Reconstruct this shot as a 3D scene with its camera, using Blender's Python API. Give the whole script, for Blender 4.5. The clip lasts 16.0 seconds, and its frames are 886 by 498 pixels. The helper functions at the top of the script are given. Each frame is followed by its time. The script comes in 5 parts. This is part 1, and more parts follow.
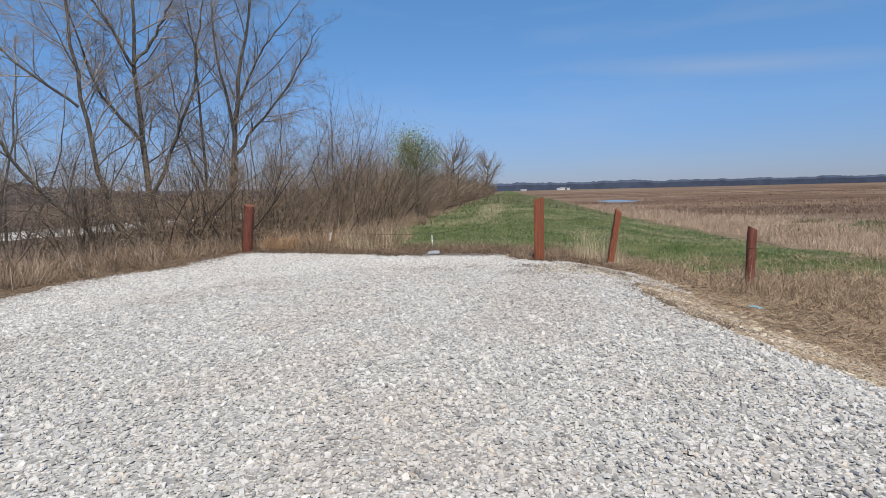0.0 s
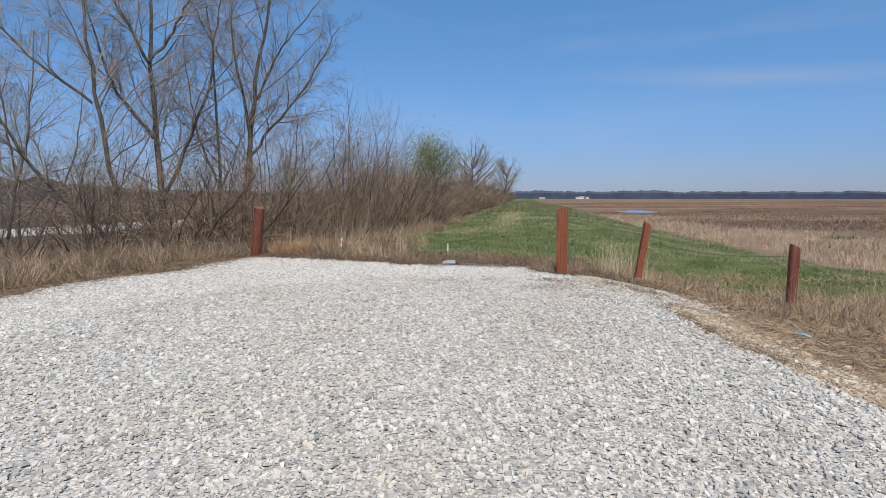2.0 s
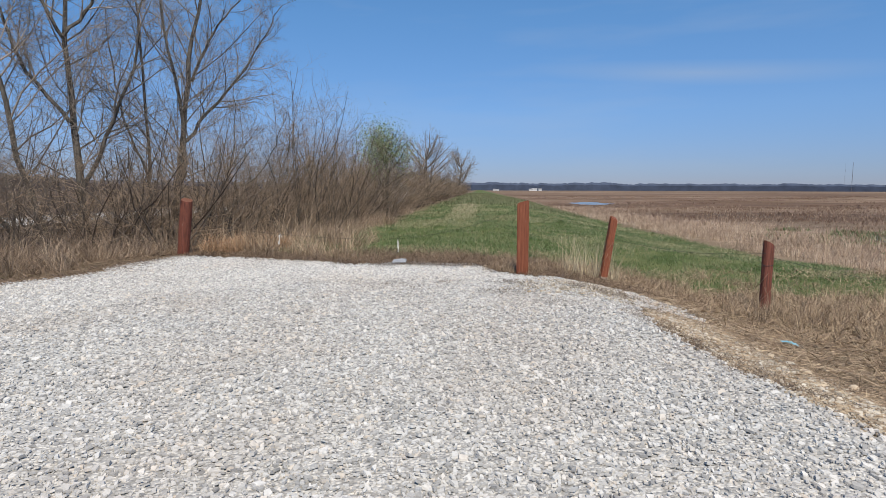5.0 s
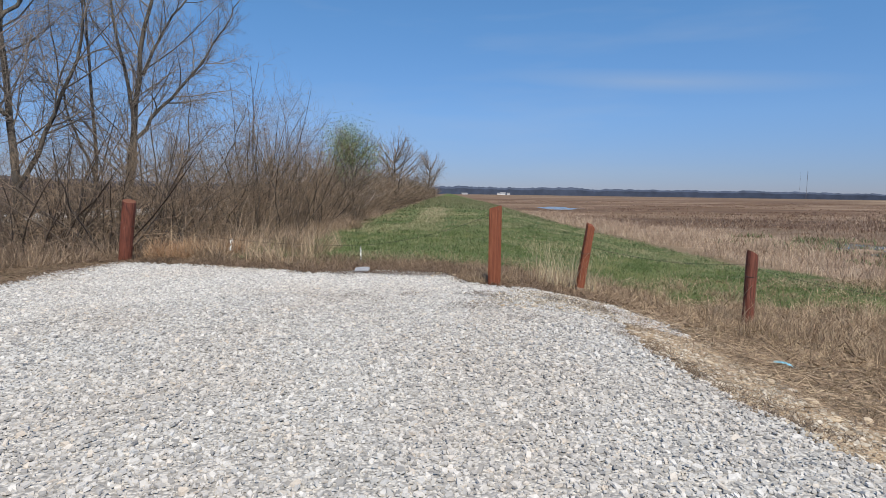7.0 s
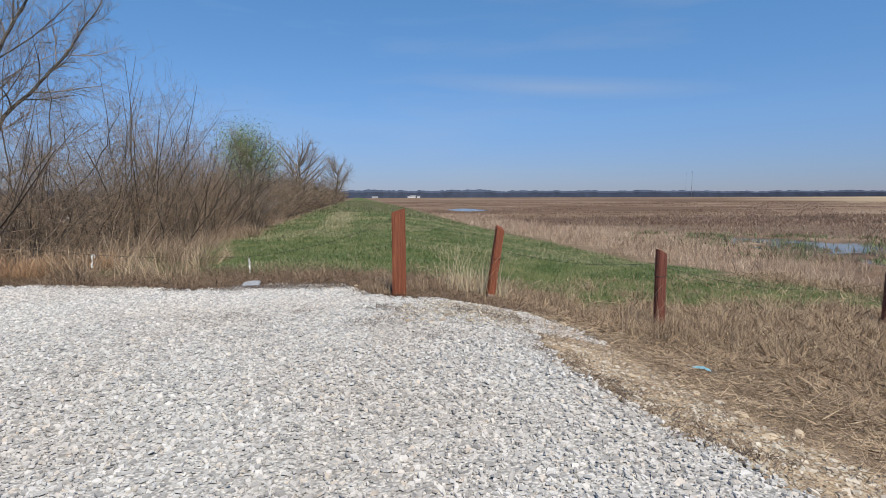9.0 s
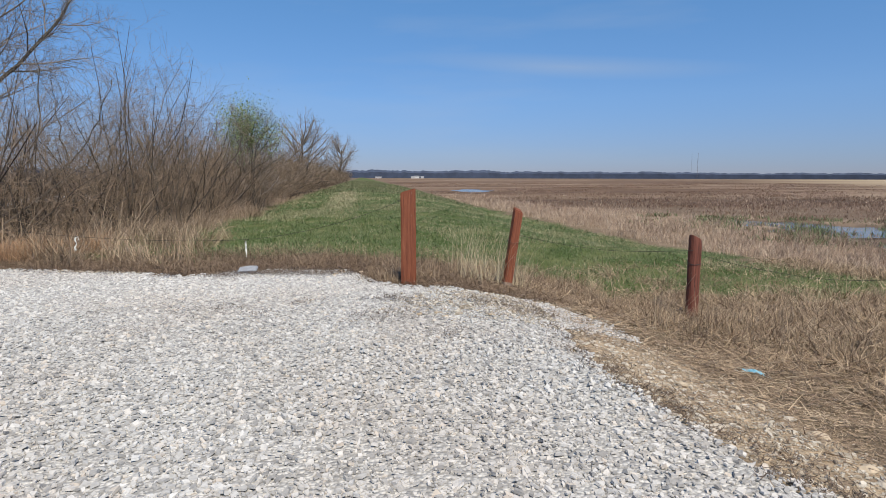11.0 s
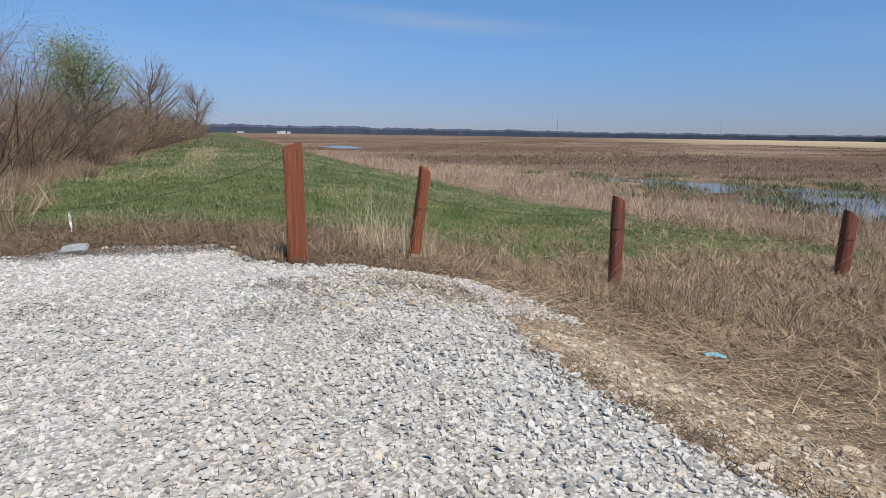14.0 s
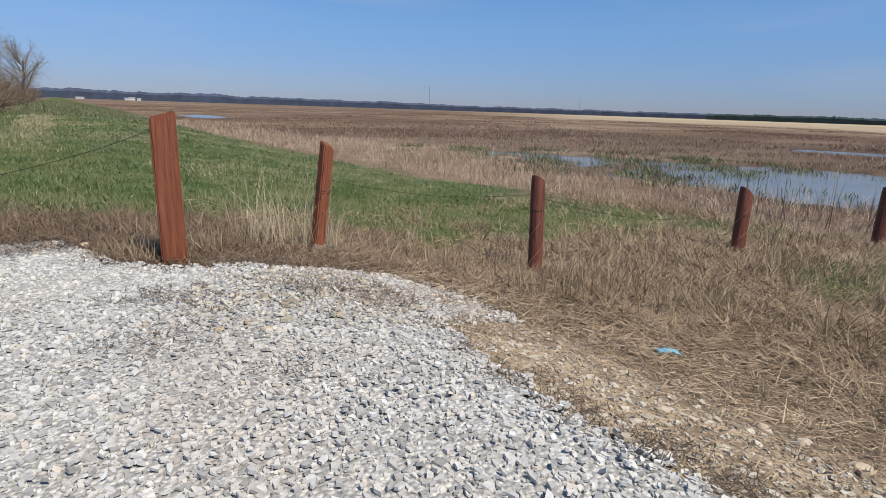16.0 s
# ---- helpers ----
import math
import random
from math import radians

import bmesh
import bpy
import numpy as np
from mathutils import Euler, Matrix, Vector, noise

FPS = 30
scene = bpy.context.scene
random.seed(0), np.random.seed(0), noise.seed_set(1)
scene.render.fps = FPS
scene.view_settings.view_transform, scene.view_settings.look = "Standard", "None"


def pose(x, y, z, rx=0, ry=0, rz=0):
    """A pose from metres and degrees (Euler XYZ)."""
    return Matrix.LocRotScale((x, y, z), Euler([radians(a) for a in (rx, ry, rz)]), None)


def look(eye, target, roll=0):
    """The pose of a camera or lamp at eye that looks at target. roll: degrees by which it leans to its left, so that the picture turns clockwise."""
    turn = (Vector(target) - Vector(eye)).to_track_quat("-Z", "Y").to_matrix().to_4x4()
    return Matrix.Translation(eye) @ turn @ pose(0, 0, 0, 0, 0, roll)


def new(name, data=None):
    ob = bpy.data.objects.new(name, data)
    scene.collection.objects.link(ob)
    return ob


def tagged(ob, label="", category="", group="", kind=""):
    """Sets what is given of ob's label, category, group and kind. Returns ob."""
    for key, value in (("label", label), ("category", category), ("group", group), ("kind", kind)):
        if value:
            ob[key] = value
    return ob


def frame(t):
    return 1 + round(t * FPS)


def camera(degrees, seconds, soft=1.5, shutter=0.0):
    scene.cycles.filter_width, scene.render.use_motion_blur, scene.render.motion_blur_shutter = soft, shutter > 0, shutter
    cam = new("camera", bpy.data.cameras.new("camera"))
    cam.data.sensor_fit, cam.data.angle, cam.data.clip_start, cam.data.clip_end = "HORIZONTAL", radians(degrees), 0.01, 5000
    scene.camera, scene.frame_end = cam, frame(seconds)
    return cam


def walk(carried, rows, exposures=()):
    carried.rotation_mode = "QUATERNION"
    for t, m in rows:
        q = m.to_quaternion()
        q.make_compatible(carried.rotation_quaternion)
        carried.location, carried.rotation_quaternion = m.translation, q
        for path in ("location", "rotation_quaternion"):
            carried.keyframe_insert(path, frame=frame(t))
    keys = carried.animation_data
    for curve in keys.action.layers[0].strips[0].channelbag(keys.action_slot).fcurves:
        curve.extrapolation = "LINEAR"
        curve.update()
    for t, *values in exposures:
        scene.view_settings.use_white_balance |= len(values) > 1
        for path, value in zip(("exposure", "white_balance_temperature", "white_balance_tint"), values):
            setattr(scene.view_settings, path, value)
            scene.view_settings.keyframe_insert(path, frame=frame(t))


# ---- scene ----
cam = camera(75.5, 16.0, soft=0.7)
PATH = [
    (0, (-2.11, -10.564, 1.282), (-2.058, -8.575, 1.083), -1.4),
    (0.5, (-2.121, -10.413, 1.267), (-2.06, -8.426, 1.05), -1.2),
    (1, (-2.091, -10.238, 1.288), (-2.081, -8.247, 1.096), 0.2),
    (1.5, (-2.06, -10.107, 1.29), (-2.086, -8.118, 1.087), 0.8),
    (2, (-2.082, -9.938, 1.291), (-2.088, -7.946, 1.113), 0.0),
    (2.5, (-2.11, -9.774, 1.305), (-2.08, -7.784, 1.104), -0.9),
    (3, (-2.101, -9.625, 1.301), (-2.111, -7.633, 1.124), 0.1),
    (3.5, (-2.045, -9.448, 1.302), (-2.084, -7.455, 1.133), 1.3),
    (4, (-2.019, -9.288, 1.302), (-1.994, -7.297, 1.116), 0.7),
    (6.5, (-1.946, -8.375, 1.311), (-1.714, -6.4, 1.099), 0.7),
    (7, (-1.902, -8.23, 1.308), (-1.641, -6.257, 1.113), 0.8),
    (7.5, (-1.781, -8.067, 1.306), (-1.418, -6.109, 1.123), 2.3),
    (8, (-1.735, -7.928, 1.298), (-1.261, -5.994, 1.108), 2.0),
    (8.5, (-1.709, -7.717, 1.307), (-1.15, -5.806, 1.114), 0.4),
    (9, (-1.634, -7.536, 1.296), (-1.073, -5.625, 1.114), -0.2),
    (11.5, (-1.541, -6.686, 1.26), (-0.994, -4.783, 0.979), 0.3),
    (12, (-1.511, -6.523, 1.244), (-0.895, -4.645, 0.933), 0.9),
    (12.5, (-1.517, -6.302, 1.246), (-0.826, -4.455, 0.915), 1.2),
    (13, (-1.556, -6.051, 1.238), (-0.938, -4.182, 0.881), 1.2),
    (13.5, (-1.504, -5.794, 1.235), (-0.791, -3.963, 0.861), 1.2),
    (14, (-1.461, -5.575, 1.224), (-0.513, -3.858, 0.832), 0.8),
    (14.5, (-1.493, -5.33, 1.229), (-0.396, -3.713, 0.802), 0.7),
    (15, (-1.466, -5.129, 1.213), (-0.309, -3.566, 0.747), 0.6),
    (15.5, (-1.404, -4.927, 1.215), (-0.201, -3.403, 0.733), 0.9),
    (16, (-1.371, -4.728, 1.216), (-0.08, -3.275, 0.742), 1.9),
]
walk(cam, [(t, look(e, a, r)) for t, e, a, r in PATH])

# ---- world, sun and exposure ----
SUN_AZ, SUN_EL = 172.0, 57.0   # degrees clockwise from +y, and above the horizon
world = bpy.data.worlds.new("sky")
scene.world = world
world.use_nodes = True
wt = world.node_tree
wt.nodes.clear()
w_out = wt.nodes.new("ShaderNodeOutputWorld")
w_bg = wt.nodes.new("ShaderNodeBackground")
w_sky = wt.nodes.new("ShaderNodeTexSky")
w_sky.sky_type, w_sky.sun_disc = "NISHITA", False
w_sky.sun_elevation, w_sky.sun_rotation = radians(SUN_EL), radians(SUN_AZ)
w_sky.altitude, w_sky.air_density, w_sky.dust_density, w_sky.ozone_density = 200, 1.0, 0.0, 4.0
w_bg.inputs["Strength"].default_value = 0.080
# faint high cirrus streaks
w_co = wt.nodes.new("ShaderNodeTexCoord")
w_map = wt.nodes.new("ShaderNodeMapping")
w_map.inputs["Scale"].default_value = (1.0, 1.0, 7.0)
w_noise = wt.nodes.new("ShaderNodeTexNoise")
w_noise.inputs["Scale"].default_value, w_noise.inputs["Detail"].default_value = 2.2, 7
w_ramp = wt.nodes.new("ShaderNodeValToRGB")
w_ramp.color_ramp.elements[0].position, w_ramp.color_ramp.elements[1].position = 0.5, 0.78
w_ramp.color_ramp.elements[1].color = (0.22, 0.22, 0.22, 1)
w_mix = wt.nodes.new("ShaderNodeMix")
w_mix.data_type = "RGBA"
w_mix.inputs["B"].default_value = (5.4, 6.2, 7.4, 1)
wt.links.new(w_co.outputs["Generated"], w_map.inputs["Vector"])
wt.links.new(w_map.outputs["Vector"], w_noise.inputs["Vector"])
wt.links.new(w_noise.outputs["Fac"], w_ramp.inputs["Fac"])
w_turn = wt.nodes.new("ShaderNodeMapping")
w_turn.inputs["Rotation"].default_value = (0, radians(-4.5), radians(27))
w_near = wt.nodes.new("ShaderNodeMapping")
w_near.inputs["Scale"].default_value = (3.4, 0, 50)
w_near.inputs["Location"].default_value = (0, 0, -0.215 * 50)
w_len = wt.nodes.new("ShaderNodeVectorMath")
w_len.operation = "LENGTH"
w_soft = wt.nodes.new("ShaderNodeValToRGB")
w_soft.color_ramp.elements[0].color, w_soft.color_ramp.elements[1].color = (0.62, 0.62, 0.62, 1), (0, 0, 0, 1)
w_wisp = wt.nodes.new("ShaderNodeMath")
w_wisp.operation = "MULTIPLY"
w_both = wt.nodes.new("ShaderNodeMath")
w_both.operation = "MAXIMUM"
wt.links.new(w_co.outputs["Generated"], w_turn.inputs["Vector"])
wt.links.new(w_turn.outputs["Vector"], w_near.inputs["Vector"])
wt.links.new(w_near.outputs["Vector"], w_len.inputs[0])
wt.links.new(w_len.outputs["Value"], w_soft.inputs["Fac"])
wt.links.new(w_soft.outputs["Color"], w_wisp.inputs[0])
wt.links.new(w_noise.outputs["Fac"], w_wisp.inputs[1])
wt.links.new(w_wisp.outputs["Value"], w_both.inputs[0])
wt.links.new(w_ramp.outputs["Color"], w_both.inputs[1])
wt.links.new(w_both.outputs["Value"], w_mix.inputs["Factor"])
w_tint = wt.nodes.new("ShaderNodeMix")
w_tint.data_type, w_tint.blend_type = "RGBA", "MULTIPLY"
w_tint.inputs["Factor"].default_value = 1.0
# clean blue overhead, paler and hazier towards the horizon
w_sep = wt.nodes.new("ShaderNodeSeparateXYZ")
w_grad = wt.nodes.new("ShaderNodeValToRGB")
for pos, col in ((0.0, (0.48, 0.56, 0.95)), (0.06, (0.65, 0.765, 1.13)), (0.13, (0.81, 1.01, 1.33)), (0.28, (0.93, 1.32, 1.58)), (0.5, (1.04, 1.56, 1.78)), (1.0, (0.75, 0.95, 1.15))):
    e = w_grad.color_ramp.elements[0 if pos == 0 else -1] if pos in (0.0, 1.0) else w_grad.color_ramp.elements.new(pos)
    e.position, e.color = pos, (*[c / 1.9 for c in col], 1)
w_gain = wt.nodes.new("ShaderNodeVectorMath")
w_gain.operation = "SCALE"
w_gain.inputs["Scale"].default_value = 1.9
wt.links.new(w_co.outputs["Generated"], w_sep.inputs["Vector"])
wt.links.new(w_sep.outputs["Z"], w_grad.inputs["Fac"])
wt.links.new(w_grad.outputs["Color"], w_gain.inputs[0])
wt.links.new(w_gain.outputs["Vector"], w_tint.inputs["B"])
wt.links.new(w_sky.outputs["Color"], w_tint.inputs["A"])
wt.links.new(w_tint.outputs["Result"], w_mix.inputs["A"])
wt.links.new(w_mix.outputs["Result"], w_bg.inputs["Color"])
wt.links.new(w_bg.outputs["Background"], w_out.inputs["Surface"])

sun = new("sun", bpy.data.lights.new("sun", "SUN"))
sun.data.energy, sun.data.angle, sun.data.color = 5.0, radians(0.53), (1.0, 0.92, 0.79)
saz, sel = radians(SUN_AZ), radians(SUN_EL)
sun.matrix_world = look((0, 0, 0), (-math.sin(saz) * math.cos(sel), -math.cos(saz) * math.cos(sel), -math.sin(sel)))
scene.view_settings.exposure = 0.0


# ---- materials ----
class Mat:
    """Small helper that strings shader nodes together."""

    def __init__(self, name, rough=0.8, spec=0.3):
        self.m = bpy.data.materials.new(name)
        self.m.use_nodes = True
        self.t = self.m.node_tree
        self.b = self.t.nodes["Principled BSDF"]
        self.b.inputs["Roughness"].default_value = rough
        self.b.inputs["Specular IOR Level"].default_value = spec

    def node(self, kind, **values):
        n = self.t.nodes.new(kind)
        for key, value in values.items():
            n.inputs[key.replace("_", " ")].default_value = value
        return n

    def link(self, a, b):
        self.t.links.new(a, b)

    def coords(self, scale=(1, 1, 1), rot=(0, 0, 0)):
        c, m = self.node("ShaderNodeTexCoord"), self.node("ShaderNodeMapping")
        m.inputs["Scale"].default_value, m.inputs["Rotation"].default_value = scale, rot
        self.link(c.outputs["Object"], m.inputs["Vector"])
        return m.outputs["Vector"]

    def noise(self, scale, detail=4, vec=None, rough=0.55):
        n = self.node("ShaderNodeTexNoise", Scale=scale, Detail=detail, Roughness=rough)
        self.link(vec if vec is not None else self.coords(), n.inputs["Vector"])
        return n.outputs["Fac"]

    def ramp(self, fac, *stops):
        r = self.node("ShaderNodeValToRGB")
        while len(r.color_ramp.elements) < len(stops):
            r.color_ramp.elements.new(0.5)
        for e, (p, c) in zip(r.color_ramp.elements, stops):
            e.position = p
            e.color = (c, c, c, 1) if isinstance(c, (int, float)) else (*c, 1)
        self.link(fac, r.inputs["Fac"])
        return r.outputs["Color"]

    def mix(self, fac, a, b, how="MIX"):
        n = self.node("ShaderNodeMix")
        n.data_type, n.blend_type = "RGBA", how
        for socket, value in (("Factor", fac), ("A", a), ("B", b)):
            if isinstance(value, (int, float)):
                n.inputs[socket].default_value = value
            elif isinstance(value, tuple):
                n.inputs[socket].default_value = (*value, 1)
            else:
                self.link(value, n.inputs[socket])
        return n.outputs["Result"]

    def island(self):
        return self.node("ShaderNodeNewGeometry").outputs["Random Per Island"]

    def attr(self, name):
        n = self.node("ShaderNodeAttribute")
        n.attribute_name = name
        return n.outputs["Fac"]

    def color(self, c):
        if isinstance(c, tuple):
            self.b.inputs["Base Color"].default_value = (*c, 1)
        else:
            self.link(c, self.b.inputs["Base Color"])
        return self

    def bump(self, h, dist, strength=1.0):
        n = self.node("ShaderNodeBump", Distance=dist, Strength=strength)
        self.link(h, n.inputs["Height"])
        self.link(n.outputs["Normal"], self.b.inputs["Normal"])
        return self


def blade_mat(name, stops, rough=0.6, patch=0.36, scale=1.6, thin=False):
    """Leaf or straw: a colour per blade, pulled about by broad patches."""
    m = Mat(name, rough, 0.25)
    f = m.mix(patch, m.island(), m.noise(scale, 3))
    c = m.ramp(f, *stops)
    m.color(c)
    if thin:
        # light passes through the young leaves
        glow, both = m.node("ShaderNodeBsdfTranslucent"), m.node("ShaderNodeMixShader", Fac=0.55)
        m.link(c, glow.inputs["Color"])
        m.link(m.b.outputs["BSDF"], both.inputs[1])
        m.link(glow.outputs["BSDF"], both.inputs[2])
        m.link(both.outputs["Shader"], m.t.nodes["Material Output"].inputs["Surface"])
    return m.m


def ground_mat():
    m = Mat("ground_soil_and_turf", 0.95, 0.1)
    fine, mid, broad = m.noise(38, 5), m.noise(5, 5), m.noise(0.35, 4)
    straw = m.ramp(fine, (0.3, (0.10, 0.075, 0.05)), (0.55, (0.23, 0.175, 0.115)), (0.75, (0.36, 0.28, 0.18)))
    straw = m.mix(m.ramp(mid, (0.4, 0.0), (0.65, 0.6)), straw, (0.13, 0.10, 0.07))
    green = m.ramp(fine, (0.3, (0.035, 0.055, 0.016)), (0.6, (0.075, 0.115, 0.03)), (0.8, (0.16, 0.17, 0.07)))
    green = m.mix(m.ramp(m.noise(0.9, 4), (0.42, 0.0), (0.66, 0.8)), green, (0.19, 0.19, 0.085))
    dirt = m.ramp(fine, (0.3, (0.28, 0.205, 0.135)), (0.5, (0.46, 0.355, 0.24)), (0.7, (0.60, 0.51, 0.385)))
    dirt = m.mix(m.ramp(mid, (0.46, 0.0), (0.62, 0.7)), dirt, (0.19, 0.14, 0.095))
    long = m.coords((0.010, 0.045, 1.0), (0, 0, radians(-25)))
    bands = m.noise(1.0, 5, long, 0.6)
    marsh = m.ramp(bands, (0.34, (0.11, 0.068, 0.047)), (0.48, (0.18, 0.116, 0.08)), (0.56, (0.285, 0.203, 0.145)), (0.68, (0.375, 0.285, 0.205)))
    marsh = m.mix(m.ramp(m.noise(0.9, 5), (0.35, 0.0), (0.7, 0.7)), marsh, (0.12, 0.085, 0.055))
    c = m.mix(m.attr("marsh"), straw, marsh)
    c = m.mix(m.attr("pale"), c, (0.48, 0.39, 0.26))
    c = m.mix(m.attr("green"), c, green)
    c = m.mix(m.attr("dirt"), c, dirt)
    c = m.mix(m.attr("mud"), c, (0.07, 0.052, 0.04))
    m.color(m.mix(0.35, c, m.ramp(broad, (0.3, 0.72), (0.7, 1.0)), "MULTIPLY"))
    m.bump(m.mix(0.5, fine, mid), 0.05)
    return m.m


def stone_mat(name, dark, mid, light, tan, grain=60, single=False):
    m = Mat(name, 0.85, 0.25)
    base = m.ramp(m.node("ShaderNodeObjectInfo").outputs["Random"] if single else m.island(), (0.0, dark), (0.3, mid), (0.86, light), (0.94, tan), (1.0, light))
    n = m.noise(1.1 if single else grain, 5)
    base = m.mix(0.6, base, m.ramp(n, (0.3, 0.68), (0.65, 1.0)), "MULTIPLY")
    if single:
        m.color(base)
        return m.m
    drift = m.ramp(m.noise(0.55, 4), (0.38, (0.88, 0.82, 0.77)), (0.52, (0.96, 0.955, 0.95)), (0.68, (0.98, 0.995, 1.0)))
    m.color(m.mix(0.5, base, drift, "MULTIPLY"))
    m.bump(n, 0.006, 0.6)
    return m.m


def pad_mat():
    m = Mat("crushed_stone_bed", 0.95, 0.15)
    v = m.node("ShaderNodeTexVoronoi", Scale=44.0, Randomness=1.0)
    m.link(m.coords(), v.inputs["Vector"])
    tone = m.node("ShaderNodeSeparateColor")
    m.link(v.outputs["Color"], tone.inputs["Color"])
    c = m.ramp(tone.outputs["Red"], (0.0, (0.33, 0.325, 0.32)), (0.6, (0.55, 0.54, 0.52)), (1.0, (0.66, 0.645, 0.61)))
    # shade in the gaps between chips, painted as darker grey
    c = m.mix(m.ramp(v.outputs["Distance"], (0.45, 0.0), (0.85, 0.75)), c, (0.24, 0.23, 0.215))
    m.color(m.mix(0.35, c, m.ramp(m.noise(0.6, 4), (0.35, (0.86, 0.80, 0.72)), (0.65, 1.0)), "MULTIPLY"))
    m.bump(m.ramp(v.outputs["Distance"], (0.0, 1.0), (0.8, 0.0)), 0.012)
    return m.m


def post_mat(name, a, b, c):
    m = Mat(name, 0.62, 0.35)
    grain = m.noise(9, 6, m.coords((6, 6, 0.35)), 0.65)
    col = m.ramp(grain, (0.30, a), (0.52, b), (0.75, c))
    chip = m.ramp(m.noise(16, 5, m.coords((1.4, 1.4, 0.4))), (0.66, 0.0), (0.72, 0.55))
    m.color(m.mix(chip, col, (0.21, 0.15, 0.11)))
    m.bump(grain, 0.012, 0.7)
    return m.m


def bark_mat(name, dark, light, scale=14):
    m = Mat(name, 0.9, 0.2)
    n = m.noise(scale, 5, m.coords((1, 1, 0.25)))
    m.color(m.ramp(n, (0.3, dark), (0.7, light)))
    m.bump(n, 0.03)
    return m.m


def twig_mat(name, dark, light):
    m = Mat(name, 0.85, 0.2)
    m.color(m.ramp(m.mix(0.4, m.island(), m.noise(1.5, 3)), (0.15, dark), (0.85, light)))
    return m.m


def plain_mat(name, c, rough=0.7, var=0.25, scale=8):
    m = Mat(name, rough, 0.3)
    n = m.noise(scale, 5)
    m.color(m.mix(1.0, c, m.ramp(n, (0.3, 1 - var), (0.7, 1.0)), "MULTIPLY"))
    return m.m


def water_mat():
    m = Mat("marsh_water", 0.16, 0.5)
    m.color(m.ramp(m.noise(0.4, 3), (0.35, (0.14, 0.135, 0.12)), (0.7, (0.21, 0.195, 0.165))))
    m.bump(m.noise(3.2, 5, m.coords((1.6, 1, 1))), 0.05, 0.55)
    return m.m


M_GROUND = ground_mat()
M_PAD = pad_mat()
M_STONE = stone_mat("pale_limestone_chips", (0.31, 0.303, 0.293), (0.485, 0.473, 0.453), (0.68, 0.664, 0.635), (0.59, 0.525, 0.45))
M_CHIP = stone_mat("single_limestone_chip", (0.31, 0.303, 0.293), (0.485, 0.473, 0.453), (0.68, 0.664, 0.635), (0.59, 0.525, 0.45), 60, True)
M_ROCK = stone_mat("buff_limestone", (0.31, 0.26, 0.195), (0.45, 0.39, 0.305), (0.66, 0.605, 0.515), (0.52, 0.41, 0.28), 30)
M_POST = post_mat("red_brown_stained_timber", (0.12, 0.034, 0.016), (0.205, 0.062, 0.028), (0.28, 0.098, 0.048))
M_POST_OLD = post_mat("weathered_red_timber", (0.055, 0.022, 0.015), (0.16, 0.05, 0.03), (0.25, 0.09, 0.06))
M_BARE = plain_mat("bare_grey_wood", (0.33, 0.25, 0.19), 0.9, 0.4, 30)
M_WIRE = plain_mat("dark_wire", (0.05, 0.045, 0.04), 0.6)
M_GREEN = blade_mat("spring_grass", ((0.0, (0.045, 0.078, 0.028)), (0.34, (0.088, 0.138, 0.05)), (0.56, (0.15, 0.185, 0.082)), (0.78, (0.25, 0.245, 0.135)), (1.0, (0.47, 0.41, 0.27))), 0.6, 0.5, 1.1)
M_STRAW = blade_mat("dead_grass", ((0.0, (0.08, 0.052, 0.036)), (0.32, (0.20, 0.138, 0.092)), (0.66, (0.42, 0.314, 0.205)), (1.0, (0.73, 0.595, 0.415))), 0.6, 0.45, 2.4)
M_RUST = blade_mat("orange_dead_grass", ((0.0, (0.085, 0.058, 0.044)), (0.38, (0.205, 0.146, 0.102)), (0.72, (0.40, 0.30, 0.21)), (1.0, (0.63, 0.50, 0.36))))
M_ORANGE = blade_mat("orange_straw", ((0.0, (0.24, 0.13, 0.07)), (0.5, (0.42, 0.25, 0.14)), (1.0, (0.58, 0.40, 0.24))))
M_DEBRIS = blade_mat("brown_debris", ((0.0, (0.06, 0.04, 0.028)), (0.45, (0.155, 0.105, 0.072)), (0.8, (0.29, 0.21, 0.14)), (1.0, (0.46, 0.37, 0.25))))
M_SEDGE = blade_mat("red_brown_sedge", ((0.0, (0.09, 0.05, 0.034)), (0.5, (0.17, 0.10, 0.066)), (1.0, (0.29, 0.20, 0.135))))
M_TURF = blade_mat("rough_turf", ((0.0, (0.075, 0.10, 0.04)), (0.45, (0.13, 0.15, 0.07)), (0.7, (0.24, 0.225, 0.13)), (1.0, (0.42, 0.36, 0.23))))
M_PALE = blade_mat("pale_straw", ((0.0, (0.36, 0.29, 0.19)), (0.5, (0.54, 0.45, 0.30)), (1.0, (0.70, 0.60, 0.42))))
M_ENDGRAIN = plain_mat("sawn_post_end", (0.20, 0.085, 0.052), 0.85, 0.45, 60)
M_LITTER = blade_mat("dark_litter", ((0.0, (0.05, 0.037, 0.029)), (0.5, (0.125, 0.09, 0.065)), (1.0, (0.27, 0.205, 0.145))))
M_REED = blade_mat("marsh_reed", ((0.0, (0.13, 0.085, 0.064)), (0.40, (0.31, 0.222, 0.16)), (0.72, (0.53, 0.415, 0.305)), (1.0, (0.70, 0.585, 0.45))), 0.7, 0.6, 0.3)
M_BARK = bark_mat("grey_brown_bark", (0.035, 0.031, 0.027), (0.175, 0.155, 0.13))
M_TWIG = twig_mat("grey_twigs", (0.10, 0.084, 0.071), (0.40, 0.34, 0.285))
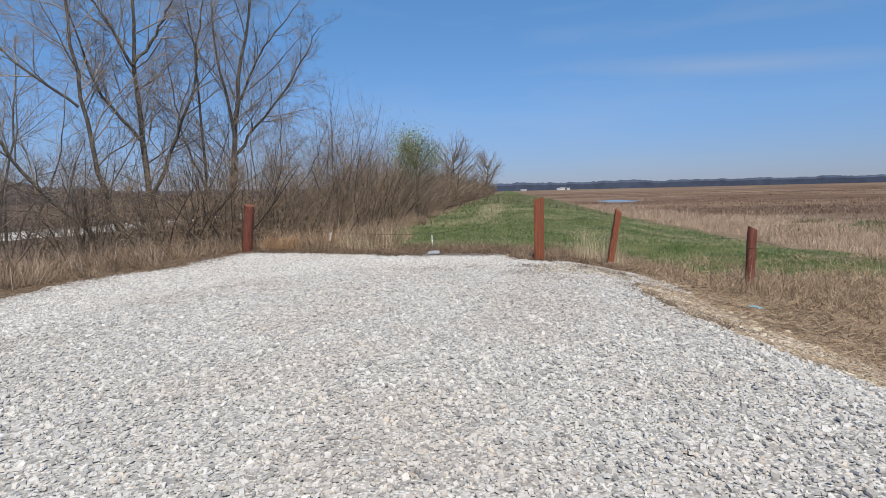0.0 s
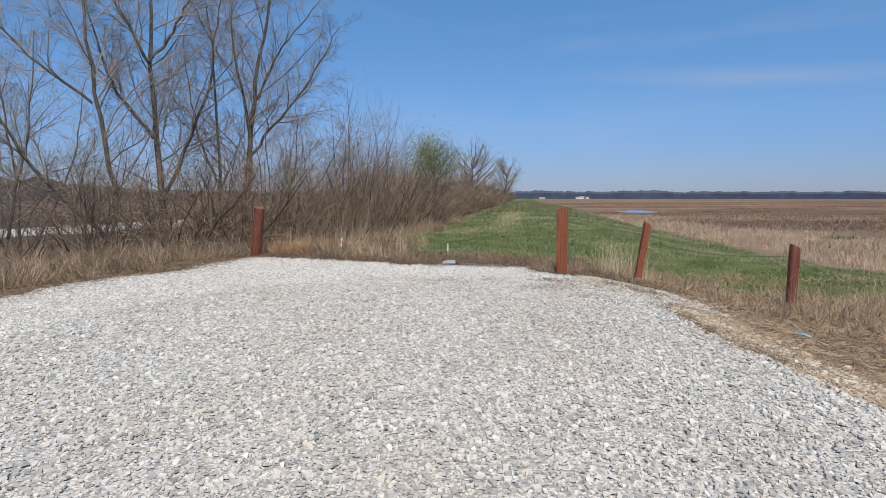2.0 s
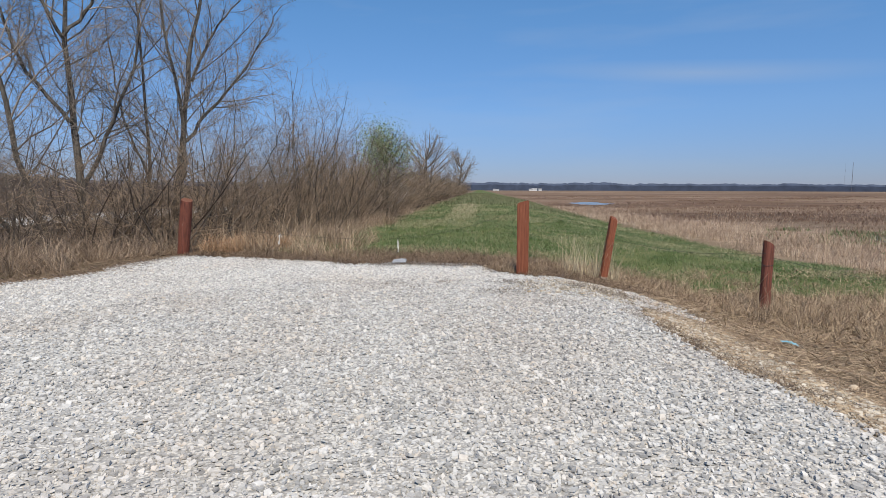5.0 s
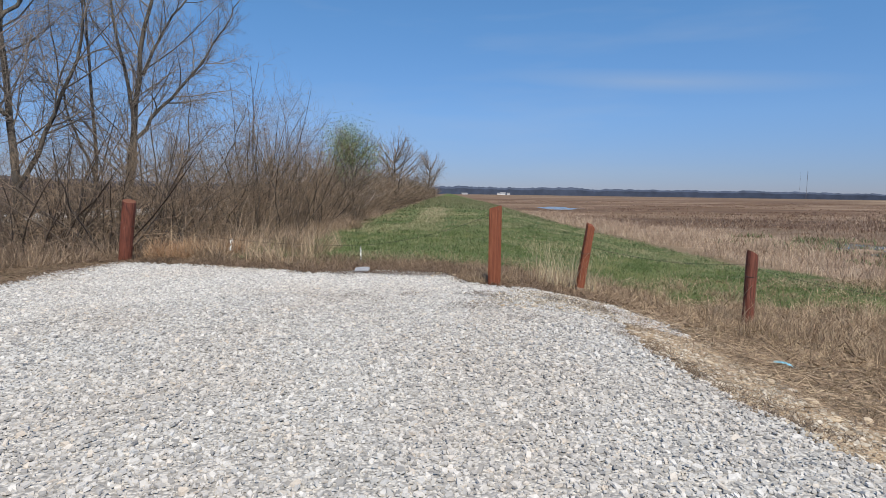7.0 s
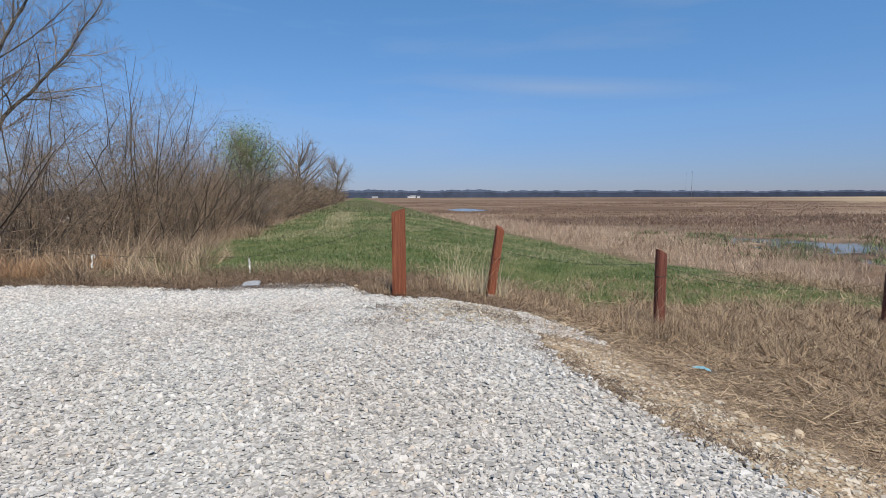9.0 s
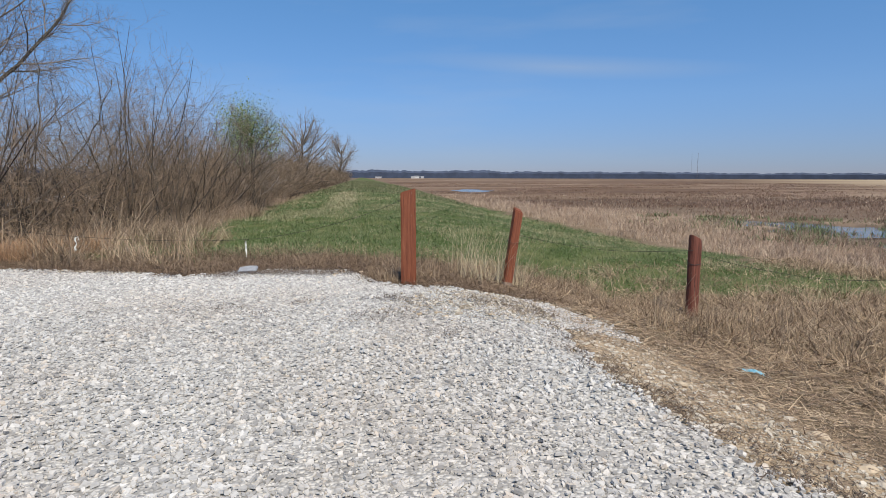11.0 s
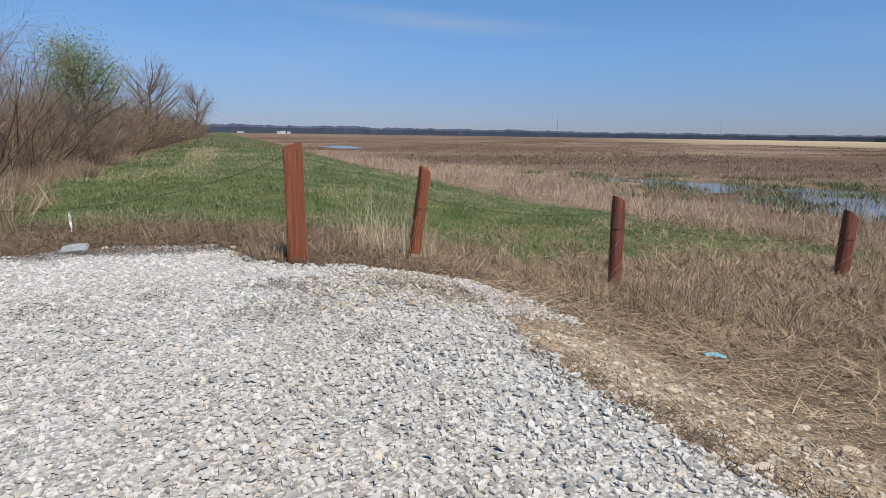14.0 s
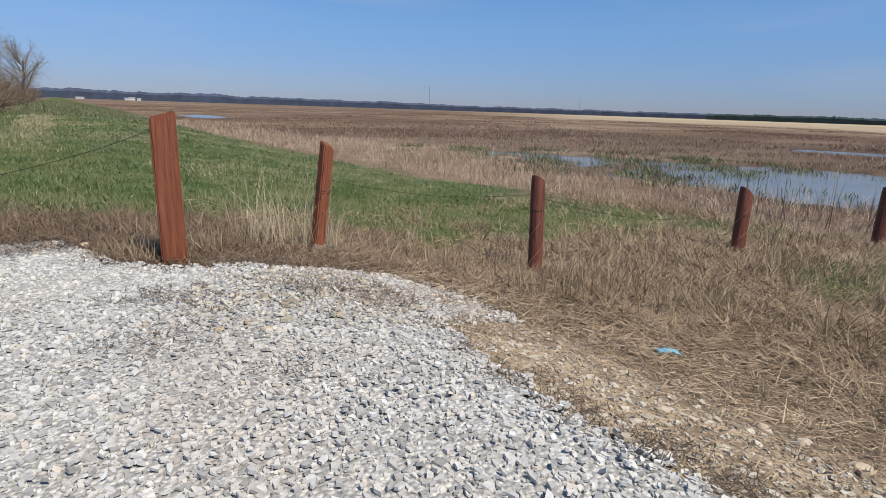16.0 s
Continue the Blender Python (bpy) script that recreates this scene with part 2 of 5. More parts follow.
M_SHRUB = twig_mat("brown_shrub_stems", (0.097, 0.069, 0.049), (0.40, 0.30, 0.212))
M_OPEN = twig_mat("dark_shrub_stems", (0.05, 0.04, 0.032), (0.235, 0.185, 0.145))
M_BUD = blade_mat("young_leaves", ((0.0, (0.22, 0.28, 0.12)), (0.6, (0.36, 0.44, 0.19)), (1.0, (0.50, 0.55, 0.29))), thin=True)
M_FAR_REED = blade_mat("far_marsh_growth", ((0.2, (0.165, 0.106, 0.08)), (0.45, (0.25, 0.168, 0.125)), (0.6, (0.345, 0.248, 0.186)), (0.8, (0.475, 0.37, 0.28))), 0.8, 0.72, 0.07)
M_TOE_REED = blade_mat("pinkish_reeds", ((0.0, (0.17, 0.112, 0.08)), (0.4, (0.37, 0.27, 0.195)), (0.7, (0.56, 0.44, 0.325)), (1.0, (0.72, 0.60, 0.46))), 0.7, 0.45, 0.6)
M_CREST = blade_mat("pale_turf", ((0.0, (0.17, 0.16, 0.08)), (0.45, (0.33, 0.295, 0.175)), (1.0, (0.64, 0.55, 0.385))), 0.7, 0.4, 0.8)
M_WATER = water_mat()
# blue distance haze is put into the woods' base colour
M_HAZED_WOODS = plain_mat("far_woods", (0.074, 0.095, 0.145), 1.0, 0.4, 0.05)
M_RISE = plain_mat("leafless_rise", (0.115, 0.095, 0.092), 1.0, 0.45, 0.12)
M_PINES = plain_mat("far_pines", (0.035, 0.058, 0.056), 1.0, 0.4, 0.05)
M_WHITE = plain_mat("white_sheet_metal", (0.78, 0.78, 0.77), 0.6)
M_ROOF = plain_mat("grey_roof", (0.30, 0.30, 0.31), 0.7)
M_SLAB = plain_mat("grey_concrete", (0.33, 0.345, 0.37), 0.85, 0.35, 25)
M_CLOTH = plain_mat("white_cloth", (0.74, 0.73, 0.68), 0.9, 0.2, 40)
M_MASK = plain_mat("pale_blue_fabric", (0.36, 0.72, 0.88), 0.8, 0.15, 30)
M_STEEL = plain_mat("mast_steel", (0.18, 0.16, 0.17), 0.6)


# ---- mesh helpers ----
rng = np.random.default_rng(7)


def part(name, bm, material, parent=None, label=""):
    """Link a bmesh as one mesh object under a thing or a part."""
    me = bpy.data.meshes.new(name)
    bm.to_mesh(me)
    bm.free()
    me.materials.append(material)
    ob = new(name, me)
    if parent is not None:
        ob.parent = parent
    return tagged(ob, label)


def np_mesh(name, verts, faces, material, smooth=False):
    """One mesh from vertex rows and faces of one or more sizes (a list of integer arrays)."""
    me = bpy.data.meshes.new(name)
    verts = np.asarray(verts, np.float32)
    me.vertices.add(len(verts))
    me.vertices.foreach_set("co", verts.ravel())
    loops = np.concatenate([f.ravel() for f in faces]).astype(np.int32)
    sizes = np.concatenate([np.full(len(f), f.shape[1]) for f in faces])
    me.loops.add(len(loops))
    me.loops.foreach_set("vertex_index", loops)
    me.polygons.add(len(sizes))
    me.polygons.foreach_set("loop_start", (np.cumsum(sizes) - sizes).astype(np.int32))
    me.polygons.foreach_set("use_smooth", np.full(len(sizes), smooth))
    me.update(calc_edges=True)
    me.materials.append(material)
    return me


def smooth_step(a, b, v):
    t = np.clip((v - a) / (b - a), 0, 1)
    return t * t * (3 - 2 * t)


def wave(x, y, scale, seed=0.0):
    """Cheap smooth noise in about -1..1, for vectors."""
    a = np.sin(x * scale + seed) * np.cos(y * scale * 1.13 + seed * 1.7)
    b = np.sin((x * 0.73 + y * 0.69) * scale * 2.1 + seed * 2.3) * np.cos((y * 0.77 - x * 0.64) * scale * 1.9 + seed)
    c = np.sin((x * 0.31 - y * 0.95) * scale * 4.3 + seed * 0.6) * np.cos((y * 0.41 + x * 0.91) * scale * 4.7 - seed)
    return (a + 0.6 * b + 0.35 * c) / 1.6


# ---- the lie of the land ----
LEVEE = math.tan(radians(7.9))          # the levee runs a little right of +y
FAR_X = [-4000, -60, -16, -12.5, -9.0, -5.5, -2, 1, 3.5, 8, 10.5, 14, 4000]
FAR_Z = [-1.4, -1.35, -1.3, -1.05, -0.55, -0.16, 0.0, -0.05, -0.30, -1.15, -1.31, -1.34, -1.34]
NEAR_X = [-4000, -60, -18, -14, -10.5, -8.4, -7.6, 0.4, 0.9, 1.9, 2.5, 3.6, 6.5, 9.3, 12, 15, 4000]
NEAR_Z = [-1.4, -1.35, -1.25, -0.8, -0.25, -0.10, -0.04, -0.05, -0.14, -0.36, -0.46, -0.50, -0.50, -0.62, -1.10, -1.34, -1.34]


def across(x, y):
    """Metres right of the levee's line."""
    return 0.99 * x - LEVEE * np.maximum(y, 0)


# ponds: centre, half length, half width, turn in degrees
PONDS = [(29.2, -3.5, 19.0, 8.0, -80), (27.5, 17.5, 7.0, 2.2, -66), (61, -1, 17, 4.2, -80), (36, 103, 3.6, 12, -15)]


def pond_depth(x, y):
    d = np.full(np.shape(x), -1.0)
    for cx, cy, a, b, turn in PONDS:
        c, s = math.cos(radians(turn)), math.sin(radians(turn))
        p, q = (x - cx) * c + (y - cy) * s, -(x - cx) * s + (y - cy) * c
        d = np.maximum(d, 1 - np.sqrt((p / a) ** 2 + (q / b) ** 2) + 0.22 * wave(x, y, 0.55, cx))
    return d


def height(x, y):
    x, y = np.asarray(x, float), np.asarray(y, float)
    u = across(x, y)
    k = smooth_step(2.0, 12.0, y)
    z = np.interp(u, NEAR_X, NEAR_Z) * (1 - k) + np.interp(u, FAR_X, FAR_Z) * k
    off = smooth_step(0.6, 2.0, u) + smooth_step(-7.4, -9, u) + smooth_step(2.5, 4, y)
    z = z + np.clip(off, 0, 1) * (0.035 * wave(x, y, 1.6, 2) + 0.05 * wave(x, y, 0.5, 5))
    return z - 0.35 * smooth_step(-0.12, 0.15, pond_depth(x, y))


def pad_left(y):
    return np.interp(y, [-30, -8, -2.6, -1.6, -0.6, 0.1, 2.2, 3.0], [-9.5, -8.6, -8.0, -7.9, -7.55, -6.95, -6.6, -6.2])


def pad_right(y):
    return np.interp(y, [-30, -8, -6, -4.3, -3.4, -2.8, -1.9, -0.8, 0.2], [2.2, 1.1, 0.74, 0.50, 0.58, 0.68, 1.1, 1.15, 0.3])


def pad_back(x):
    return np.interp(x, [-6.5, -5.8, -4, -2.8, -1.7, -0.65, -0.42, 0, 0.5, 1.1], [2.9, 2.6, 1.95, 1.3, 1.45, 1.2, 0.2, -0.30, -0.48, -0.6])


def in_pad(x, y, grow=0.0):
    w = 0.10 * wave(x, y, 3.1, 1)
    return (x > pad_left(y) - grow + w) & (x < pad_right(y) + grow + w) & (y < pad_back(x) + grow + w)


def turf_toe(y):
    """How far right of the levee's line the turf gives way to reeds."""
    return np.interp(y, [-4, -0.7, 0.6, 2, 4, 7, 10, 12.5, 19, 25, 43, 128], [10.2, 10.0, 9.4, 8.6, 8.8, 10.4, 11.2, 10.5, 10.6, 9.8, 9.2, 10.5])


def green_weight(x, y):
    u = across(x, y)
    near = np.interp(x, [-8, -4, -1, 0.8, 2.5, 3.3, 4.6, 6, 9, 14], [3.2, 2.8, 2.2, 1.7, 1.3, 0.2, -0.4, -1.2, -1.6, -2.4])
    toe = turf_toe(y)
    w = smooth_step(0, 1.2, y - near + 0.5 * wave(x, y, 1.7, 3)) * smooth_step(0, 1.0, toe - u + 0.6 * wave(x, y, 1.1, 8)) * smooth_step(-5.2, -4.0, u + 1.7 * smooth_step(12, 7, y) + 0.4 * wave(x, y, 1.3, 4))
    return np.maximum.reduce([w, 0.8 * smooth_step(1.0, 0.3, np.hypot((x + 8.8) / 1.1, (y - 0.4) / 0.6)), 0.85 * smooth_step(1.0, 0.4, np.hypot((x - 6.2) / 1.5, (y + 3.2) / 0.95) + 0.2 * wave(x, y, 3, 4)), 0.8 * smooth_step(1.0, 0.4, np.hypot((x - 8.5) / 1.6, (y + 1.3) / 0.95))])


def build_ground():
    i = np.arange(-150, 151)
    gx = 1.0 + 1.9 * np.sinh(i * 0.0525)
    j = np.arange(-105, 171)
    gy = -1.0 + 1.9 * np.sinh(j * 0.0475)
    X, Y = np.meshgrid(gx, gy)
    x, y = X.ravel(), Y.ravel()
    z = height(x, y)
    n, w = len(gy), len(gx)
    idx = np.arange(n * w).reshape(n, w)
    quads = np.stack([idx[:-1, :-1], idx[:-1, 1:], idx[1:, 1:], idx[1:, :-1]], -1).reshape(-1, 4)
    me = np_mesh("ground", np.stack([x, y, z], 1), [quads], M_GROUND, True)
    u = across(x, y)
    green = green_weight(x, y)
    dirt = smooth_step(0.0, 0.25, x - pad_right(y) + 0.15) * smooth_step(0.0, 0.5, np.interp(y, [-30, -4.3, -3.2, -2, -0.9, 0.1], [3.6, 1.95, 1.9, 1.95, 1.9, 1.2]) - x + 0.3 * wave(x, y, 2.3, 6)) * smooth_step(0.3, -0.4, y)
    marsh = np.clip(smooth_step(9.5, 12.5, u) + smooth_step(-11, -15, u), 0, 1)
    r = np.hypot(x, y)
    az = np.degrees(np.arctan2(x, y))
    pale = smooth_step(150, 330, r + 60 * wave(x, y, 0.012, 2)) * (0.7 * smooth_step(43, 58, az + 4 * wave(x, y, 0.01, 5)) + 0.22 * smooth_step(0, 20, az) * smooth_step(0.0, 0.5, wave(x, y * 0.4, 0.006, 3)))
    pd = pond_depth(x, y)
    mud = np.maximum(smooth_step(-0.16, -0.03, pd), 0.62 * smooth_step(-9.5, -14, u))
    mud = np.maximum(mud, 0.45 * smooth_step(33, 40, x + 0.3 * y + 3 * wave(x, y, 0.12, 5)) * smooth_step(95, 70, x + 0.3 * y) * smooth_step(70, 50, y))
    for name, vals in (("green", green), ("dirt", dirt), ("marsh", marsh), ("pale", pale), ("mud", mud)):
        me.attributes.new(name, "FLOAT", "POINT").data.foreach_set("value", np.asarray(vals, np.float32))
    tagged(new("ground", me), "earth with dead straw, spring turf and brown marsh", "ground", kind="structure")


def build_pad():
    gx, gy = np.linspace(-9.9, 2.7, 150), np.linspace(-30, 3.4, 320)
    X, Y = np.meshgrid(gx, gy)
    x, y = X.ravel(), Y.ravel()
    inside = in_pad(x, y)
    z = height(x, y) + 0.022
    idx = np.arange(len(x)).reshape(X.shape)
    quads = np.stack([idx[:-1, :-1], idx[:-1, 1:], idx[1:, 1:], idx[1:, :-1]], -1).reshape(-1, 4)
    quads = quads[inside[quads].all(1)]
    used = np.unique(quads)
    back = np.full(len(x), -1)
    back[used] = np.arange(len(used))
    ob = new("gravel_pad", np_mesh("gravel_pad", np.stack([x, y, z], 1)[used], [back[quads]], M_PAD, True))
    tagged(ob, "bed of pale crushed limestone on the turnaround", "gravel", kind="structure")
    return ob


def build_chips(pad):
    """The chips beside the end of the walk, one by one."""
    kinds = []
    for i in range(12):
        one = np.zeros(1)
        v, f = stones(one, one, one, np.ones(1), rng.uniform(0.34, 0.5), 5 + i % 2, 0.15)
        kinds.append(np_mesh("stone_chip", v, f, M_CHIP))
    for i in range(300):
        x, y = rng.uniform(-1.5, 0.45), rng.uniform(-3.9, -2.5)
        ob = new("stone_chip", kinds[i % 12])
        ob.matrix_world = pose(x, y, float(height(x, y)) + 0.036, rng.normal(0, 9), rng.normal(0, 9), rng.uniform(0, 360)) @ Matrix.Scale(rng.uniform(0.013, 0.026), 4)
        ob.parent = pad


def stones(x, y, z, r, flat, k=5, tilt=0.2):
    """Irregular angular chips with k corners: vertex rows and faces."""
    n = len(x)
    ang = np.linspace(0, 2 * np.pi, k, endpoint=False)[None] + rng.uniform(-0.4, 0.4, (n, k)) + rng.uniform(0, 6.28, (n, 1))
    rad = r[:, None] * rng.uniform(0.62, 1.25, (n, k))
    stretch, turn = rng.uniform(0.42, 0.95, (n, 1)), rng.uniform(0, 3.14, (n, 1))
    a, b = rad * np.cos(ang), rad * np.sin(ang) * stretch
    px, py = a * np.cos(turn) - b * np.sin(turn), a * np.sin(turn) + b * np.cos(turn)
    tx, ty = rng.normal(0, tilt, (2, n, 1))
    h = (r * flat)[:, None] * rng.uniform(0.75, 1.2, (n, k))
    top = np.stack([x[:, None] + px * 0.84, y[:, None] + py * 0.84, z[:, None] + h + px * tx + py * ty], -1)
    low = np.stack([x[:, None] + px, y[:, None] + py, z[:, None] - 0.3 * h + px * tx + py * ty], -1)
    verts = np.concatenate([top, low], 1).reshape(-1, 3)
    base = (np.arange(n) * 2 * k)[:, None]
    caps = base + np.arange(k)[None]
    i = np.arange(k)
    ring = np.stack([i, i + k, (i + 1) % k + k, (i + 1) % k], 1)
    sides = (base[:, :, None] + ring[None]).reshape(-1, 4)
    return verts, [caps, sides]


def flakes(x, y, z, r):
    """Low ridged chips of six faces for the gravel further off."""
    n = len(x)
    a, w = rng.uniform(0, 6.28, (n, 1)), rng.uniform(0.5, 0.9, (n, 1))
    px = r[:, None] * np.array([-1.0, -0.2, 1.0, 0.3]) * rng.uniform(0.7, 1.2, (n, 4))
    py = r[:, None] * np.array([0.1, -1.0, -0.2, 1.0]) * w * rng.uniform(0.7, 1.2, (n, 4))
    px = np.concatenate([px, r[:, None] * np.array([-0.35, 0.35])], 1)
    py = np.concatenate([py, r[:, None] * np.array([-0.1, 0.15]) * w], 1)
    pz = np.concatenate([np.full((n, 4), -0.004), r[:, None] * rng.uniform(0.3, 0.6, (n, 2))], 1)
    verts = np.stack([x[:, None] + px * np.cos(a) - py * np.sin(a), y[:, None] + px * np.sin(a) + py * np.cos(a), z[:, None] + pz], -1).reshape(-1, 3)
    base = (np.arange(n) * 6)[:, None]
    tri = np.concatenate([base + np.array([t]) for t in ((0, 1, 4), (2, 3, 5))], 0)
    return verts, [tri, np.concatenate([base + np.array([q]) for q in ((1, 2, 5, 4), (3, 0, 4, 5))], 0)]


def join(*pairs):
    verts, faces, base = [], [], 0
    for v, f in pairs:
        verts.append(v)
        faces += [q + base for q in f]
        base += len(v)
    return np.concatenate(verts), faces


def build_gravel():
    n = 205000
    x, y = rng.uniform(-8.8, 1.6, n), rng.uniform(-9.3, 3.0, n)
    seen = (np.abs(x + 1.8) < 0.9 * (y + 10.6) + 0.6) & in_pad(x, y, 0.03)
    away = np.hypot(x + 1.8, y - np.clip(y, -10.5, -4.8))
    keep = seen & (rng.random(n) < np.interp(away, [2.2, 3.5, 5.0, 8.0], [1.0, 0.88, 0.62, 0.33]))
    x, y = x[keep], y[keep]
    r = np.clip(rng.lognormal(math.log(0.0150), 0.36, len(x)), 0.007, 0.030)
    z = height(x, y) + 0.022 + rng.uniform(-0.003, 0.009, len(x))
    r *= np.interp(away[keep], [2.5, 5, 8], [1.0, 1.06, 1.15])
    deep = away[keep] > 4.4
    four = (rng.random(len(x)) < 0.7) & ~deep
    bx, by = scatter(48000, -9.4, 2.4, -24, 3.0)
    k = in_pad(bx, by, 0.02) & ~((np.abs(bx + 1.8) < 0.9 * (by + 10.6) + 0.6) & (by > -9.3))
    bx, by = bx[k], by[k]
    behind = flakes(bx, by, height(bx, by) + 0.024, rng.uniform(0.02, 0.045, len(bx)))
    sx, sy = scatter(30000, -0.3, 2.3, -2.6, -0.3)
    k = (rng.random(len(sx)) < smooth_step(1.0, 0.35, np.hypot((sx - 0.95) / 1.15, (sy + 1.35) / 0.95) + 0.25 * wave(sx, sy, 3.0, 2))) & ~in_pad(sx, sy, -0.05)
    sx, sy = sx[k], sy[k]
    spilled = stones(sx, sy, height(sx, sy) + 0.014, np.clip(rng.lognormal(math.log(0.014), 0.36, len(sx)), 0.007, 0.032), 0.36, 5, 0.25)
    v, f = join(behind, spilled, flakes(x[deep], y[deep], z[deep], r[deep]), stones(x[four], y[four], z[four], r[four], 0.36, 4, 0.22), stones(x[~four & ~deep], y[~four & ~deep], z[~four & ~deep], r[~four & ~deep], 0.36, 5, 0.22))
    tagged(new("gravel", np_mesh("gravel", v, f, M_STONE)), "loose pale grey crushed limestone chips", "gravel", kind="stuff")


def build_rubble():
    """Coarse buff stone spilling over the bank beside the gravel."""
    x, y = rng.uniform(-4.5, 3.6, 110000), rng.uniform(-7.5, 3.2, 110000)
    side = x - pad_right(y)
    right = smooth_step(-0.25, 0.1, side) * smooth_step(1.35, 0.5, side) * smooth_step(0.6, -0.6, y) * (0.35 + 0.5 * smooth_step(-0.2, 0.5, wave(x, y, 2.0, 4)) + 0.8 * smooth_step(-2.8, -3.8, y))
    back = y - pad_back(x)
    rim = smooth_step(-0.35, 0.0, back) * smooth_step(0.45, 0.1, back) * 0.4 * smooth_step(-0.1, 0.4, wave(x, y, 1.9, 9))
    spill = smooth_step(1.1, 0.4, np.hypot((x - 0.9) / 1.5, (y + 1.3) / 0.95)) * 1.0
    keep = rng.random(len(x)) < np.clip(np.maximum(np.maximum(right * (side > 0), rim), spill), 0, 1) * 0.85
    x, y = x[keep], y[keep]
    r = np.clip(rng.lognormal(math.log(0.0105), 0.5, len(x)), 0.005, 0.045)
    v, f = stones(x, y, height(x, y) + 0.004 + 0.032 * in_pad(x, y), r, 0.36, 5, 0.2)
    tagged(new("rubble", np_mesh("rubble", v, f, M_ROCK)), "coarse buff limestone rubble on the bank", "rubble", kind="stuff")


# ---- blades of grass, straw and reed ----
def blades(x, y, length, width, lean, sway=0.5, z=None, curl=0.5, aim=None):
    """Bent tapering blades, three triangles each. lean: 0 upright to 1 lying flat."""
    n = len(x)
    a, face = rng.uniform(0, 2 * np.pi, n), rng.uniform(0, np.pi, n)
    if aim is not None:
        a = aim + rng.normal(0, 0.6, n)
    tilt = np.clip(lean + rng.normal(0, 0.18, n) * sway, 0, 1.25) * (np.pi / 2) * 0.95
    z = height(x, y) if z is None else z
    d = np.stack([np.cos(a) * np.sin(tilt), np.sin(a) * np.sin(tilt), np.cos(tilt)], 1)
    tilt2 = tilt + curl * rng.uniform(0.2, 1.0, n)
    e = np.stack([np.cos(a) * np.sin(tilt2), np.sin(a) * np.sin(tilt2), np.cos(tilt2)], 1)
    s = np.stack([np.cos(face), np.sin(face), 0 * face], 1) * (width / 2)[:, None]
    p0 = np.stack([x, y, z - 0.01], 1)
    p1 = p0 + d * (length * 0.55)[:, None]
    p2 = p1 + e * (length * 0.45)[:, None]
    p2[:, 2] = np.maximum(p2[:, 2], z + 0.012)
    verts = np.stack([p0 - s, p0 + s, p1 + s * 0.8, p1 - s * 0.8, p2], 1).reshape(-1, 3)
    base = (np.arange(n) * 5)[:, None]
    return verts, [base + np.array([[0, 1, 2, 3]]), base + np.array([[3, 2, 4]])]


def stuff(name, v, f, material, label, category):
    return tagged(new(name, np_mesh(name, v, f, material)), label, category, kind="stuff")


def scatter(n, x0, x1, y0, y1):
    return rng.uniform(x0, x1, n), rng.uniform(y0, y1, n)


def build_turf():
    x, y = scatter(120000, -8, 17, -4.0, 16)
    w = green_weight(x, y) * (0.55 + 0.45 * wave(x, y, 2.4, 1.5) + 0.25)
    k = rng.random(len(x)) < w
    x, y = x[k], y[k]
    near = blades(x, y, rng.uniform(0.04, 0.13, len(x)) * np.where(y < -0.5, 2.0, 1.0), rng.uniform(0.004, 0.009, len(x)), 0.45)
    x, y = scatter(260000, -8, 17, -3.5, 22)
    k = rng.random(len(x)) < green_weight(x, y) * np.clip(9 / np.hypot(x + 1.4, y + 5), 0.3, 1)
    x, y = x[k], y[k]
    under = slivers(x, y, rng.uniform(0.04, 0.12, len(x)), rng.uniform(0.005, 0.010, len(x)) * (1 + y.clip(0) * 0.04), 0.5)
    x, y = scatter(90000, -10, 20, 16, 60)
    k = rng.random(len(x)) < green_weight(x, y)
    x, y = x[k], y[k]
    far = blades(x, y, rng.uniform(0.07, 0.17, len(x)), rng.uniform(0.02, 0.035, len(x)), 0.5)
    x, y = scatter(90000, -8, 35, 40, 190)
    k = rng.random(len(x)) < green_weight(x, y)
    x, y = x[k], y[k]
    q = slivers(x, y, rng.uniform(0.12, 0.3, len(x)), rng.uniform(0.03, 0.06, len(x)) * (1 + 0.01 * y), 0.4)
    stuff("far_turf", *q, M_TURF, "rough green and tan grass far along the levee", "grass")
    x, y = scatter(300000, -7, 17, -3.5, 40)
    k = rng.random(len(x)) < green_weight(x, y) * np.clip(1.3 * smooth_step(0.0, 0.6, wave(x, y, 0.55, 12) + 0.35 * wave(x, y, 2.5, 2)) + 1.6 * smooth_step(1.1, 0.2, np.abs(across(x, y) + 1.6 + 0.5 * wave(x, y, 0.5, 3))) * smooth_step(9, 22, y) + 0.03, 0, 1) * np.interp(y, [2, 10], [0.45, 1.0]) * np.clip(14 / np.hypot(x, y + 6), 0.3, 1)
    x, y = x[k], y[k]
    ridge = smooth_step(1.1, 0.2, np.abs(across(x, y) + 1.6 + 0.5 * wave(x, y, 0.5, 3))) * smooth_step(9, 22, y)
    pale = slivers(x, y, rng.uniform(0.05, 0.14, len(x)) * (1 + ridge), rng.uniform(0.004, 0.008, len(x)) * (1 + y.clip(0) * 0.05), 0.55)
    stuff("pale_grass", *pale, M_CREST, "pale dead grass standing among the green turf", "grass")
    stuff("levee_grass", *join(near, under, far), M_GREEN, "short green spring grass on the levee", "grass")


